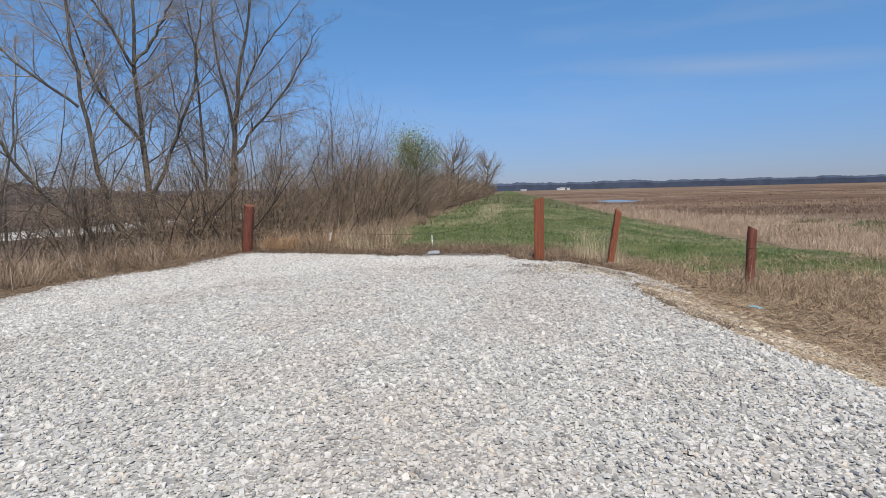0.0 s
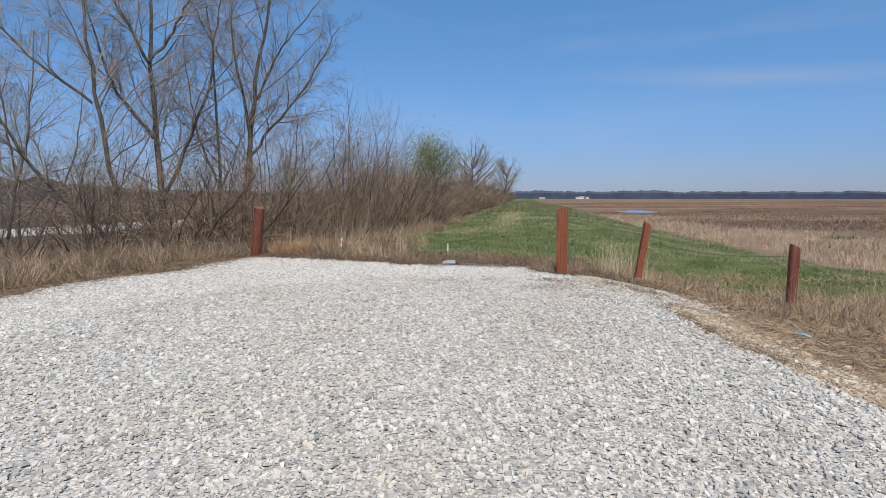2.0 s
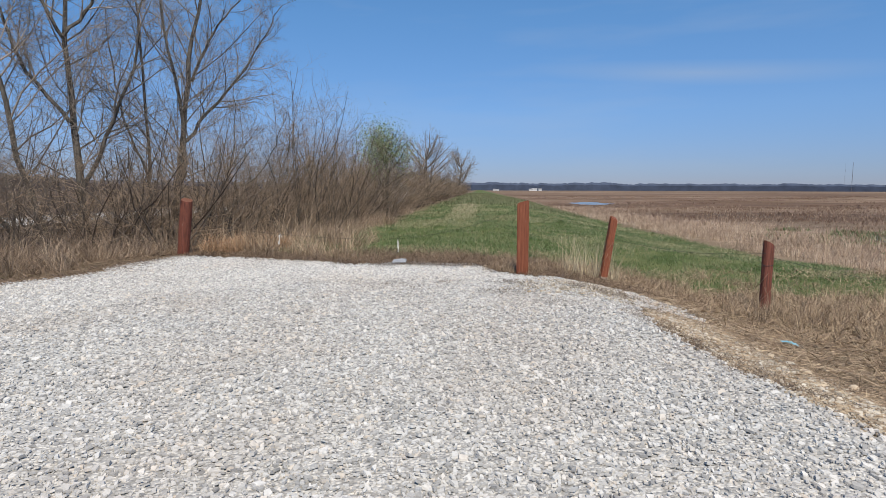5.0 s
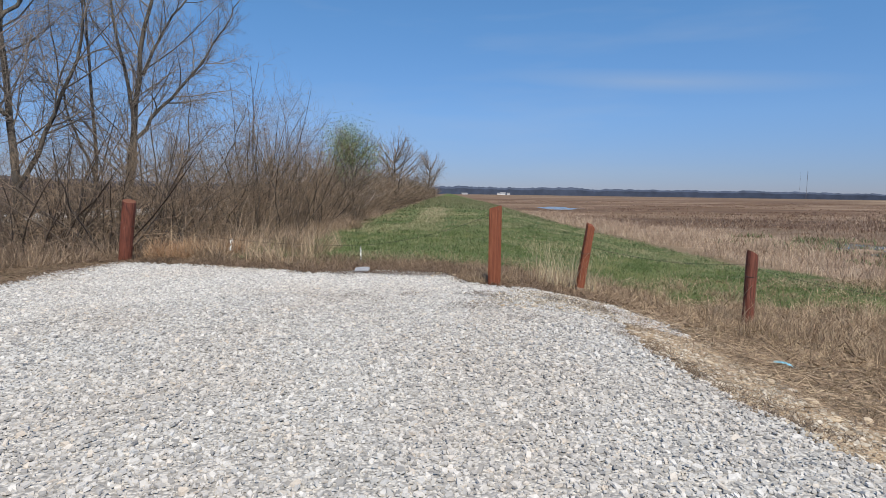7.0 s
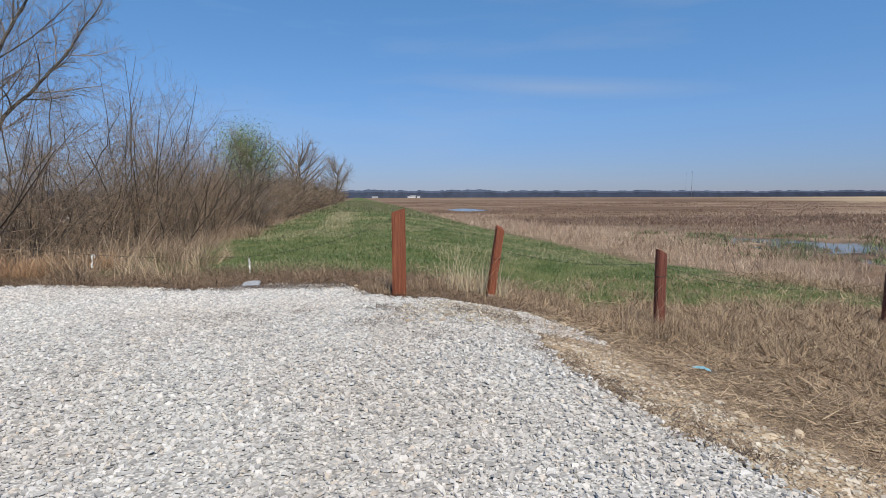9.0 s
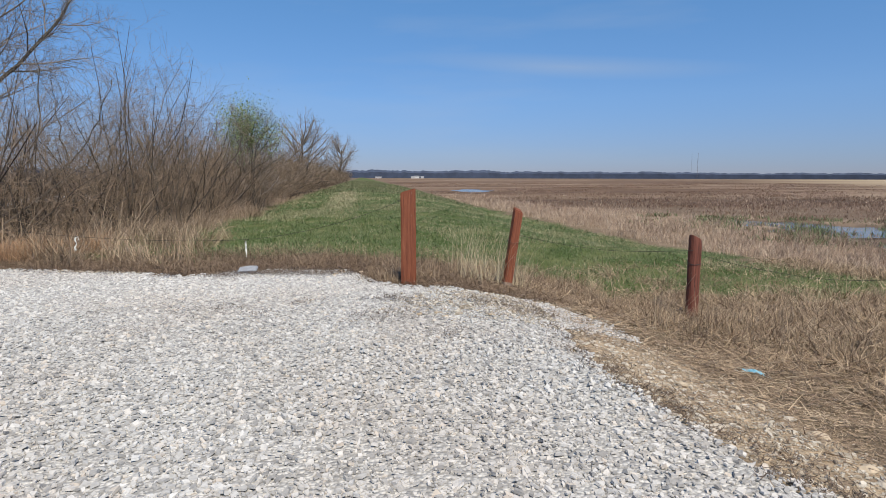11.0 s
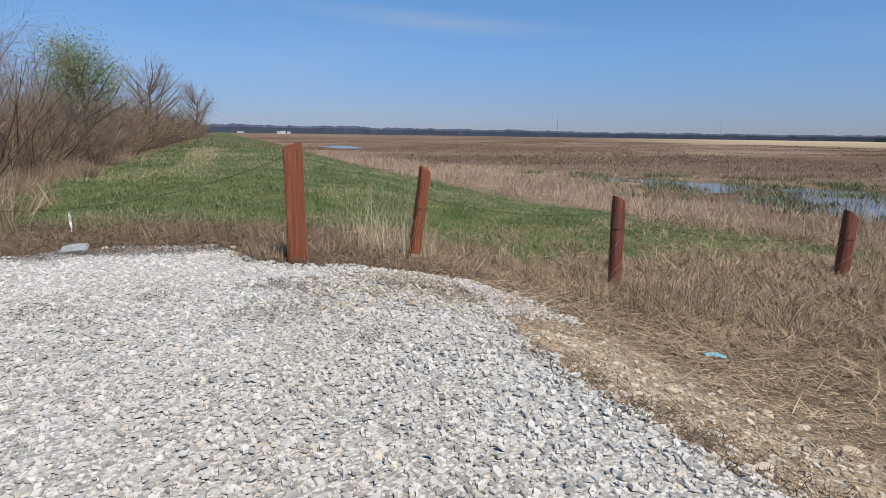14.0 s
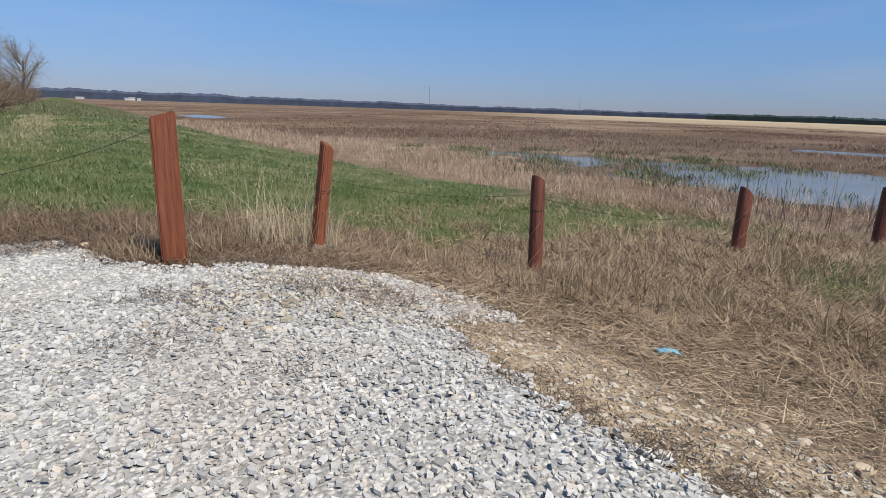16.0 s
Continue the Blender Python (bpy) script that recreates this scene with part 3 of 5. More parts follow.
def slivers(x, y, length, width, lean, swing=0.25, lift=0.0):
    """Thin single-sided stems, one long triangle each, lying at a slant."""
    n = len(x)
    a = rng.uniform(0, 2 * np.pi, n)
    tilt = np.clip(lean + rng.normal(0, swing, n), 0.02, 1.0) * (np.pi / 2)
    z = height(x, y) + lift
    d = np.stack([np.cos(a) * np.sin(tilt), np.sin(a) * np.sin(tilt), np.cos(tilt)], 1)
    s = np.stack([-np.sin(a), np.cos(a), rng.normal(0, 0.5, n)], 1) * (width / 2)[:, None]
    p = np.stack([x, y, z + rng.uniform(0, 0.035, n)], 1)
    verts = np.stack([p - s, p + s, p + d * length[:, None]], 1).reshape(-1, 3)
    return verts, [np.arange(n * 3).reshape(-1, 3)]


def build_straw():
    x, y = scatter(420000, 0.9, 12.5, -8, 3.5)
    edge = np.interp(y, [-30, -4.3, -3.2, -2, -0.9, 0.6], [3.0, 1.95, 1.95, 2.0, 1.7, 0.6])
    w = (0.10 * (x > edge - 0.75) + 0.9 * smooth_step(-0.1, 0.9, x - edge + 0.35 * wave(x, y, 2.3, 6))) * (1 - 0.9 * green_weight(x, y)) * np.clip(0.65 + 0.8 * wave(x, y, 2.9, 3), 0.15, 1) * np.clip(5.5 / np.hypot(x + 1, y + 5), 0.25, 1)
    k = (rng.random(len(x)) < w) & (np.hypot(x - 2.3, y + 3.02) > 0.13)
    x, y = x[k], y[k]
    far = 1 + 0.10 * np.hypot(x, y + 5)
    mat = slivers(x, y, rng.uniform(0.06, 0.30, len(x)), rng.uniform(0.003, 0.007, len(x)) * far, np.interp(x - np.interp(y, [-5, -2, 0], [2.6, 2.6, 2.2]), [-0.5, 0.6, 3.0], [0.97, 0.86, 0.78]), 0.16)
    # standing dead stems in loose tufts
    cx, cy = scatter(800, 1.6, 11, -4.5, 2.6)
    k = (rng.random(800) < 0.35 + 0.5 * smooth_step(-0.2, 0.5, wave(cx, cy, 1.4, 9))) & (cx > 2.1 - 0.45 * cy.clip(-5, 1))
    cx, cy = cx[k], cy[k]
    k = rng.random(len(cx)) > 0.85 * green_weight(cx, cy)
    cx, cy = cx[k], cy[k]
    per = 34
    x = np.repeat(cx, per) + rng.normal(0, 0.10, len(cx) * per)
    y = np.repeat(cy, per) + rng.normal(0, 0.10, len(cx) * per)
    tufts = blades(x, y, rng.uniform(0.10, 0.36, len(x)) * np.repeat(rng.uniform(0.5, 1.25, len(cx)), per), rng.uniform(0.003, 0.006, len(x)), 0.3, 1.0, curl=0.5)
    cx, cy = scatter(900, 2.2, 11, -5.5, 2.2)
    k = (rng.random(900) < 0.3 + 0.6 * smooth_step(-0.3, 0.5, wave(cx, cy, 1.7, 15))) & (cx > 2.9 - 0.5 * cy.clip(-4, 0.5) * 0.3)
    cx, cy = cx[k], cy[k]
    k = rng.random(len(cx)) > 0.9 * green_weight(cx, cy)
    cx, cy = cx[k], cy[k]
    x, y = np.repeat(cx, 60) + rng.normal(0, 0.10, len(cx) * 60), np.repeat(cy, 60) + rng.normal(0, 0.10, len(cx) * 60)
    size = np.repeat(rng.uniform(0.5, 1.3, len(cx)), 60)
    mounds = blades(x, y, rng.uniform(0.16, 0.42, len(x)) * size, rng.uniform(0.004, 0.009, len(x)), 0.52, 0.9, curl=1.6, aim=np.repeat(rng.uniform(0, 6.28, len(cx)), 60))
    # taller pale stems at the feet of the round posts
    cx = np.repeat([2.85, 3.0, 3.2, 3.6, 2.6, 6.2, 6.9, 2.5], 70)
    cy = np.repeat([-1.75, -2.05, -2.4, -1.5, -1.4, -2.4, -2.0, -0.1], 70)
    x, y = cx + rng.normal(0, 0.13, len(cx)), cy + rng.normal(0, 0.13, len(cx))
    posted = blades(x, y, rng.uniform(0.15, 0.62, len(x)), rng.uniform(0.003, 0.006, len(x)), 0.22, 0.9, curl=0.5)
    mounds = join(mounds, posted)
    # fringe behind the gravel
    x, y = scatter(240000, -8, 2.9, -0.9, 4.8)
    d = y - pad_back(x)
    k = (d > 0.03) & (rng.random(len(x)) < smooth_step(3.6, 1.6, d) * (1 - 0.7 * green_weight(x, y))) & ~in_pad(x, y)
    x, y = x[k], y[k]
    fringe = slivers(x, y, rng.uniform(0.04, 0.16, len(x)), rng.uniform(0.003, 0.007, len(x)), 0.82, 0.22)
    # short broken chaff on the bare soil to either side of the gravel
    x, y = scatter(120000, 0.2, 4.2, -7.5, 0.4)
    a = x - pad_right(y)
    k = rng.random(len(x)) < smooth_step(0.0, 0.15, a) * smooth_step(2.8, 1.4, a) * np.clip(0.16 + 0.4 * wave(x, y, 2.6, 11) + 0.7 * smooth_step(0.7, 1.4, a), 0.03, 1) * 0.75
    x, y = x[k], y[k]
    chaff = slivers(x, y, rng.uniform(0.02, 0.11, len(x)), rng.uniform(0.003, 0.007, len(x)), 0.97, 0.05)
    x, y = scatter(60000, -10.2, -6.0, -7.5, 3.2)
    b = pad_left(y) - x
    k = rng.random(len(x)) < 0.9 * smooth_step(-0.9, 0.1, b) ** 2 * smooth_step(1.5, 0.9, b)
    x, y = x[k], y[k]
    fringe = join(fringe, slivers(x, y, rng.uniform(0.03, 0.12, len(x)), rng.uniform(0.004, 0.009, len(x)), 0.97, 0.05, lift=0.03 * in_pad(x, y)))
    stuff("dead_stems", *fringe, M_DEBRIS, "brown dead stems and leaves round the gravel", "grass")
    cx, cy = scatter(210, -4.5, 3.0, -0.4, 2.9)
    k = (cy > pad_back(cx) + 0.35) & (np.hypot(cx - 1.37, cy) > 0.4) & (np.hypot(cx, cy) > 0.25)
    cx, cy = cx[k], cy[k]
    foot = np.array([(-0.24, 0.12), (-0.32, 0.34), (-0.12, 0.26), (0.12, 0.24), (0.24, 0.10), (0.32, 0.36), (-0.5, 0.45), (-0.18, 0.5)])
    cx, cy = np.concatenate([cx, np.repeat(foot[:, 0], 3)]), np.concatenate([cy, np.repeat(foot[:, 1], 3)])
    x, y = np.repeat(cx, 22) + rng.normal(0, 0.06, len(cx) * 22), np.repeat(cy, 22) + rng.normal(0, 0.06, len(cx) * 22)
    fringe = blades(x, y, rng.uniform(0.08, 0.30, len(x)), rng.uniform(0.003, 0.005, len(x)), 0.3, 0.9)
    stuff("dead_grass", *join(mat, tufts, mounds, fringe, chaff), M_STRAW, "matted grey-brown dead grass on the bank", "grass")
    # orange tufts under the shrubs
    cx, cy = scatter(900, -13, -1.0, -4.5, 34)
    k = (cx < pad_left(cy) - 0.6) | (cy > pad_back(cx) + 0.3)
    u = across(cx, cy)
    k &= rng.random(900) < np.where(cy < 6, smooth_step(-3.6, -4.8, cx) * np.where(cx > -6.4, 0.45, 1.0), smooth_step(-4.3, -5.1, u) * smooth_step(-8.0, -6.4, u))
    cx, cy = cx[k], cy[k]
    lx, ly = scatter(520, -12.5, -6.7, -4.8, 4.6)
    k = (lx < pad_left(ly) - 0.75) & (lx > -10.5 - 2 * rng.random(520)) & (np.hypot((lx + 8.8) / 1.0, (ly - 0.5) / 0.7) > 1)
    cx, cy = np.concatenate([cx, lx[k]]), np.concatenate([cy, ly[k]])
    fx, fy = scatter(130, -6.2, -2.2, 3.2, 16)
    k = np.abs(across(fx, fy) + 4.9) < 0.75
    cx, cy = np.concatenate([cx, fx[k]]), np.concatenate([cy, fy[k]])
    gx, gy = scatter(62, -6.3, -2.6, 2.4, 6.5)
    g = (gy > pad_back(gx) + 0.6) & (across(gx, gy) < -3.3)
    fx, fy, k = np.concatenate([fx, gx]), np.concatenate([fy, gy]), np.concatenate([k, g])
    x, y = np.repeat(fx[k], 40) + rng.normal(0, 0.12, k.sum() * 40), np.repeat(fy[k], 40) + rng.normal(0, 0.12, k.sum() * 40)
    v = blades(x, y, rng.uniform(0.25, 0.8, len(x)) * np.repeat(rng.uniform(0.5, 1.25, k.sum()), 40), rng.uniform(0.005, 0.010, len(x)), 0.42, 1.2, curl=1.0, aim=np.repeat(rng.uniform(0, 6.28, k.sum()), 40))
    stuff("tan_tufts", *v, M_STRAW, "pale tan dead grass tufts at the foot of the thicket", "grass")
    per = 60
    x = np.repeat(cx, per) + rng.normal(0, 0.15, len(cx) * per)
    y = np.repeat(cy, per) + rng.normal(0, 0.15, len(cx) * per)
    size = np.repeat(rng.uniform(0.45, 1.35, len(cx)), per)
    v = blades(x, y, rng.uniform(0.25, 0.85, len(x)) * size, rng.uniform(0.004, 0.009, len(x)), 0.42, 1.3, curl=1.3, aim=np.repeat(rng.uniform(0, 6.28, len(cx)), per))
    cx, cy = np.repeat([-5.9, -5.5, -5.15, -5.65, -4.7], 300), np.repeat([3.5, 3.45, 3.8, 4.1, 4.2], 300)
    x, y = cx + rng.normal(0, 0.17, len(cx)), cy + rng.normal(0, 0.17, len(cx))
    o = blades(x, y, rng.uniform(0.25, 0.7, len(x)), rng.uniform(0.003, 0.007, len(x)), 0.4, 1.0, curl=1.3)
    stuff("orange_grass", *o, M_ORANGE, "drooping orange dead grass clumps behind the gravel", "grass")
    stuff("tall_dead_grass", *v, M_RUST, "tall orange-brown dead grass under the shrubs", "grass")


def build_reeds():
    x, y = scatter(300000, 8, 75, -14, 75)
    u, d = across(x, y), np.hypot(x, y)
    toe = turf_toe(y) - 0.5
    w = smooth_step(0, 1.4, u - toe + 0.6 * wave(x, y, 0.9, 2)) * smooth_step(-0.02, -0.10, pond_depth(x, y)) * np.clip(0.5 + 0.8 * wave(x, y, 0.45, 7), 0.05, 1) * np.clip(18 / d, 0.25, 1)
    k = rng.random(len(x)) < w
    x, y, d = x[k], y[k], d[k]
    tall = np.clip(0.34 + 0.26 * wave(x, y, 0.35, 7), 0.14, 0.65)
    v = blades(x, y, rng.uniform(0.6, 1.15, len(x)) * tall, rng.uniform(0.6, 1.4, len(x)) * (0.004 + 0.0005 * d), 0.32, 1.1, curl=0.8)
    tx, ty = scatter(130000, 6.5, 32, -3, 75)
    out = across(tx, ty) - turf_toe(ty) + 0.5 * wave(tx, ty, 0.9, 2)
    k = rng.random(len(tx)) < smooth_step(-0.1, 0.5, out) * smooth_step(9, 3.5, out) * np.clip(0.55 + 0.7 * wave(tx, ty, 0.8, 4), 0.06, 1) * np.clip(26 / np.hypot(tx, ty), 0.3, 1) * (pond_depth(tx, ty) < -0.05)
    tx, ty = tx[k], ty[k]
    toe_reeds = blades(tx, ty, rng.uniform(0.25, 0.62, len(tx)) * (0.8 + 0.4 * wave(tx, ty, 0.6, 9)), rng.uniform(0.7, 1.3, len(tx)) * (0.005 + 0.0005 * np.hypot(tx, ty)), 0.25, 0.9, curl=0.7)
    stuff("toe_reeds", *toe_reeds, M_TOE_REED, "dense pinkish tan dead reeds along the levee's toe", "reeds")
    fx, fy = scatter(420000, 12, 230, -30, 230)
    fd = np.hypot(fx, fy)
    k = (fd > 45) & (across(fx, fy) > 10) & (rng.random(len(fx)) < smooth_step(-0.1, 0.55, wave(fx, fy, 0.09, 7) + 0.5 * wave(fx, fy, 0.4, 3)) * np.clip(70 / fd, 0.3, 1)) & (pond_depth(fx, fy) < -0.15)
    fx, fy, fd = fx[k], fy[k], fd[k]
    red = wave(fx, fy, 0.05, 4) + rng.normal(0, 0.2, len(fx)) > 0.15
    for name, pick, mat, label in (("far_reeds", ~red, M_FAR_REED, "pale dead reeds far out in the marsh"), ("red_sedge", red, M_SEDGE, "dark reddish brown sedge in the marsh")):
        q = slivers(fx[pick], fy[pick], rng.uniform(0.12, 0.38, pick.sum()), rng.uniform(0.0005, 0.0013, pick.sum()) * fd[pick], 0.38, 0.25)
        stuff(name, *q, mat, label, "reeds")
    cx = np.concatenate([[12.8, 13.6, 15.6, 17.2, 14.4, 19.0, 11.9], rng.uniform(11.5, 24, 90)])
    cy = np.concatenate([[4.2, 1.8, 6.2, 3.0, 8.4, 9.5, 6.5], rng.uniform(-8, 26, 90)])
    k = (across(cx, cy) > 10.2) & (pond_depth(cx, cy) < -0.1)
    cx, cy = np.repeat(cx[k], 110), np.repeat(cy[k], 110)
    cx, cy = cx + rng.normal(0, 0.24, len(cx)), cy + rng.normal(0, 0.24, len(cx))
    dark = (x + 0.3 * y > 37) & (rng.random(len(x)) < 0.7)
    tall = tall * np.where(dark, 0.75, 1.0)
    sedge = blades(x[dark], y[dark], rng.uniform(0.5, 1.1, dark.sum()) * tall[dark], rng.uniform(0.6, 1.4, dark.sum()) * (0.005 + 0.0006 * d[dark]), 0.3, 1.0)
    stuff("bank_sedge", *sedge, M_SEDGE, "reddish brown sedge on the far bank of the water", "reeds")
    x, y, d, tall = x[~dark], y[~dark], d[~dark], tall[~dark]
    v = blades(x, y, rng.uniform(0.6, 1.15, len(x)) * tall, rng.uniform(0.6, 1.4, len(x)) * (0.004 + 0.0005 * d), 0.32, 1.1, curl=0.8)
    v = join(v, blades(cx, cy, rng.uniform(0.25, 0.75, len(cx)), rng.uniform(0.006, 0.014, len(cx)), 0.35, 0.9, curl=1.0))
    stuff("marsh_reeds", *v, M_REED, "tan and brown dead reeds in the marsh", "reeds")


def build_brush():
    """Upright thin brush that fills the foot of the thicket."""
    x, y = scatter(26000, -13, -0.5, 3.5, 42)
    u = across(x, y)
    k = (u < -5.2 + 0.4 * wave(x, y, 1.0, 2)) & (u > -11.5) & (rng.random(len(x)) < np.clip(0.6 + 0.5 * wave(x, y, 0.8, 5), 0.1, 1)) & ~((y < 5.5) & (x > -8.0))
    x, y = x[k], y[k]
    lx, ly = scatter(2600, -15, -7.0, -4.0, 5.5)
    k = (lx < pad_left(ly) - 1.0) & (rng.random(2600) < np.clip(0.45 + 0.7 * wave(lx, ly, 1.1, 8), 0.05, 1))
    v = join(blades(x, y, rng.uniform(0.5, 1.9, len(x)), rng.uniform(0.006, 0.013, len(x)), 0.28, 1.1, curl=0.4),
             blades(lx[k], ly[k], rng.uniform(0.3, 0.95, k.sum()), rng.uniform(0.005, 0.010, k.sum()), 0.38, 1.5, curl=0.5))
    stuff("brush", *v, M_SHRUB, "thin brown brush at the foot of the thicket", "brush")
    # tall straw standing behind the leaning post, and dark stalks by the water
    x = np.concatenate([rng.normal(1.33, 0.09, 100), rng.normal(1.60, 0.07, 60), rng.normal(1.02, 0.16, 130)])
    y = np.concatenate([rng.normal(0.38, 0.09, 100), rng.normal(0.36, 0.08, 60), rng.normal(0.55, 0.12, 130)])
    v = blades(x, y, rng.uniform(0.25, 0.9, len(x)), rng.uniform(0.003, 0.007, len(x)), 0.15, 0.7, curl=0.4)
    stuff("straw_tuft", *v, M_PALE, "tall pale dead grass beside the leaning post", "grass")
    x, y = scatter(700, 11, 22, -9, 9)
    k = rng.random(700) < smooth_step(-0.1, 0.5, wave(x, y, 0.7, 3)) * smooth_step(5, -1, y)
    x, y = x[k], y[k]
    v = blades(x, y, rng.uniform(0.7, 1.35, len(x)), rng.uniform(0.012, 0.024, len(x)), 0.08, 0.5, curl=0.1)
    stuff("dead_stalks", *v, M_SHRUB, "dark dead weed stalks by the water", "stalks")
    x, y = scatter(46000, 18, 36, 0, 34)
    d = pond_depth(x, y)
    k = rng.random(len(x)) < smooth_step(-0.7, -0.1, d) * smooth_step(0.7, 0.1, d) * np.clip(smooth_step(-0.2, 0.3, wave(x, y, 0.9, 6)) * smooth_step(3, 9, y) + 0.3 * smooth_step(0.15, 0.5, wave(x, y, 1.3, 2)), 0, 1)
    x, y = x[k], y[k]
    brown = rng.random(len(x)) < 0.3 + 0.35 * wave(x, y, 0.6, 1)
    for name, pick, mat, label in (("water_plants", ~brown, M_GREEN, "low green plants in the shallows"), ("water_weeds", brown, M_SEDGE, "low brown dead weeds in the shallows")):
        px, py = x[pick], y[pick]
        v = blades(px, py, rng.uniform(0.12, 0.42, len(px)), rng.uniform(0.02, 0.05, len(px)), 0.4, 1.0, z=np.maximum(height(px, py), -1.46))
        stuff(name, *v, mat, label, "plants")


def build_litter():
    """Dark dead leaves and stems lodged along the gravel's rim; on the right edge they imitate shade."""
    cx = np.concatenate([rng.uniform(-6.5, -0.2, 60), rng.normal(0.75, 0.45, 55), rng.normal(0.95, 0.25, 40), rng.normal(-0.5, 0.6, 14), rng.uniform(-8.2, -6.6, 26), rng.normal(-1.5, 0.55, 45), rng.normal(1.0, 0.35, 30)])
    cy = np.concatenate([pad_back(cx[:60]) + rng.normal(-0.05, 0.12, 60), rng.normal(-1.25, 0.28, 55), rng.uniform(-5.2, -2.2, 40), rng.normal(-1.4, 0.5, 14), rng.uniform(-2.8, 2.5, 26), pad_back(cx[195:240]) + rng.normal(-0.32, 0.10, 45), rng.normal(-1.5, 0.22, 30)])
    # this strip darkens the pad's right edge in place of the berm's shade
    cx[115:155] = pad_right(cy[115:155]) + rng.normal(0.12, 0.10, 40)
    cx[169:195] = pad_left(cy[169:195]) + rng.normal(0.0, 0.12, 26)
    per = 44
    x, y = np.repeat(cx, per) + rng.normal(0, 0.11, len(cx) * per), np.repeat(cy, per) + rng.normal(0, 0.075, len(cx) * per)
    k = (rng.random(len(x)) < 0.4) | (x < 0.0) | (y < -2.2)
    x, y = x[k], y[k]
    v = blades(x, y, rng.uniform(0.02, 0.075, len(x)), rng.uniform(0.004, 0.009, len(x)), 0.98, 0.5, z=height(x, y) + np.where(in_pad(x, y), 0.056, 0.026), curl=0.2)
    stuff("leaf_litter", *v, M_LITTER, "dark dead stems and leaves on the gravel's rim", "litter")


# ---- posts and wire ----
def square_post(x, y, z, w, d, h, lean_x, lean_y, turn, cut, material, chisel=0.0):
    """A timber post with rubbed arrises, a slanting top and a buried foot."""
    bm = bmesh.new()
    bmesh.ops.create_cube(bm, size=1)
    for v in bm.verts:
        up = v.co.z > 0
        v.co = Vector((v.co.x * w, v.co.y * d, (h + cut * v.co.x - (chisel if v.co.y < 0 else 0)) if up else -0.25))
    bmesh.ops.bevel(bm, geom=list(bm.edges), offset=0.012, segments=2, affect="EDGES")
    bmesh.ops.subdivide_edges(bm, edges=[e for e in bm.edges if abs(e.verts[0].co.z - e.verts[1].co.z) > 0.5], cuts=10)
    for v in bm.verts:
        n = noise.noise_vector(v.co * 7 + Vector((x * 3, y, 0))) * 0.004
        v.co += Vector((n.x, n.y, 0))
    post = new("guard_post", None)
    post.matrix_world = pose(x, y, z, lean_x, lean_y, turn)
    part("timber", bm, material, post)
    return post


def round_post(x, y, z, r, h, lean_x, lean_y, cut_way, cut, material):
    bm = bmesh.new()
    rings, k = 14, 20
    rows = []
    for i in range(rings + 1):
        f = i / rings
        row = []
        for j in range(k):
            a = 2 * math.pi * j / k
            px, py = math.cos(a), math.sin(a)
            rr = r * (1 + 0.05 * noise.noise(Vector((px * 1.5 + x, py * 1.5, f * 3))))
            zz = -0.25 + f * (h + 0.25) + (f > 0.99) * cut * math.cos(a - radians(cut_way))
            row.append(bm.verts.new((px * rr * (0.96 if i == rings else 1), py * rr * (0.96 if i == rings else 1), zz)))
        rows.append(row)
    for a, b in zip(rows, rows[1:]):
        for j in range(k):
            bm.faces.new((a[j], a[(j + 1) % k], b[(j + 1) % k], b[j]))
    bm.faces.new(list(reversed(rows[0])))
    rim = [v.co.copy() for v in rows[-1]]
    bm.faces.new(rows[-1])
    post = new("guard_post", None)
    post.matrix_world = pose(x, y, z, lean_x, lean_y, 0)
    part("timber", bm, material, post)
    bm = bmesh.new()
    low = [bm.verts.new(p * 0.97 + Vector((0, 0, p.z * 0.03 + 0.001))) for p in rim]
    top = [bm.verts.new(Vector((p.x * 0.86, p.y * 0.86, p.z + 0.006 + 0.003 * noise.noise(p * 40)))) for p in rim]
    for j in range(k):
        bm.faces.new((low[j], low[(j + 1) % k], top[(j + 1) % k], top[j]))
    bm.faces.new(top)
    part("sawn_end", bm, M_ENDGRAIN, post, "lighter brown sawn end grain")
    return post


def rope(name, pts, r, material, parent=None, k=5, fine=4):
    """A round strand through a few points, with smooth bends."""
    pts = np.asarray(pts, float)
    t = np.linspace(0, len(pts) - 1, (len(pts) - 1) * fine + 1)
    i = np.clip(t.astype(int), 0, len(pts) - 2)
    f = (t - i)[:, None]
    p0, p1, p2, p3 = pts[np.maximum(i - 1, 0)], pts[i], pts[i + 1], pts[np.minimum(i + 2, len(pts) - 1)]
    curve = 0.5 * (2 * p1 + (p2 - p0) * f + (2 * p0 - 5 * p1 + 4 * p2 - p3) * f ** 2 + (3 * p1 - p0 - 3 * p2 + p3) * f ** 3)
    s = Sticks(1)
    s.tube(curve, np.full(len(curve), r), k)
    ob = new(name, s.mesh(name, material))
    if parent is not None:
        ob.parent = parent
    return ob


def wrap(post, w, d, z, turns=1.2):
    """Wire wound round a post, as a part of it."""
    n = int(10 * turns)
    pts = [(math.cos(a) * w, math.sin(a) * d, z + 0.03 * math.sin(a * 1.3) - 0.012 * i) for i, a in enumerate(np.linspace(0.4, 0.4 + 6.28 * turns, n))]
    rope("wire_loop", pts, 0.0035, M_WIRE, post, 4, 2)


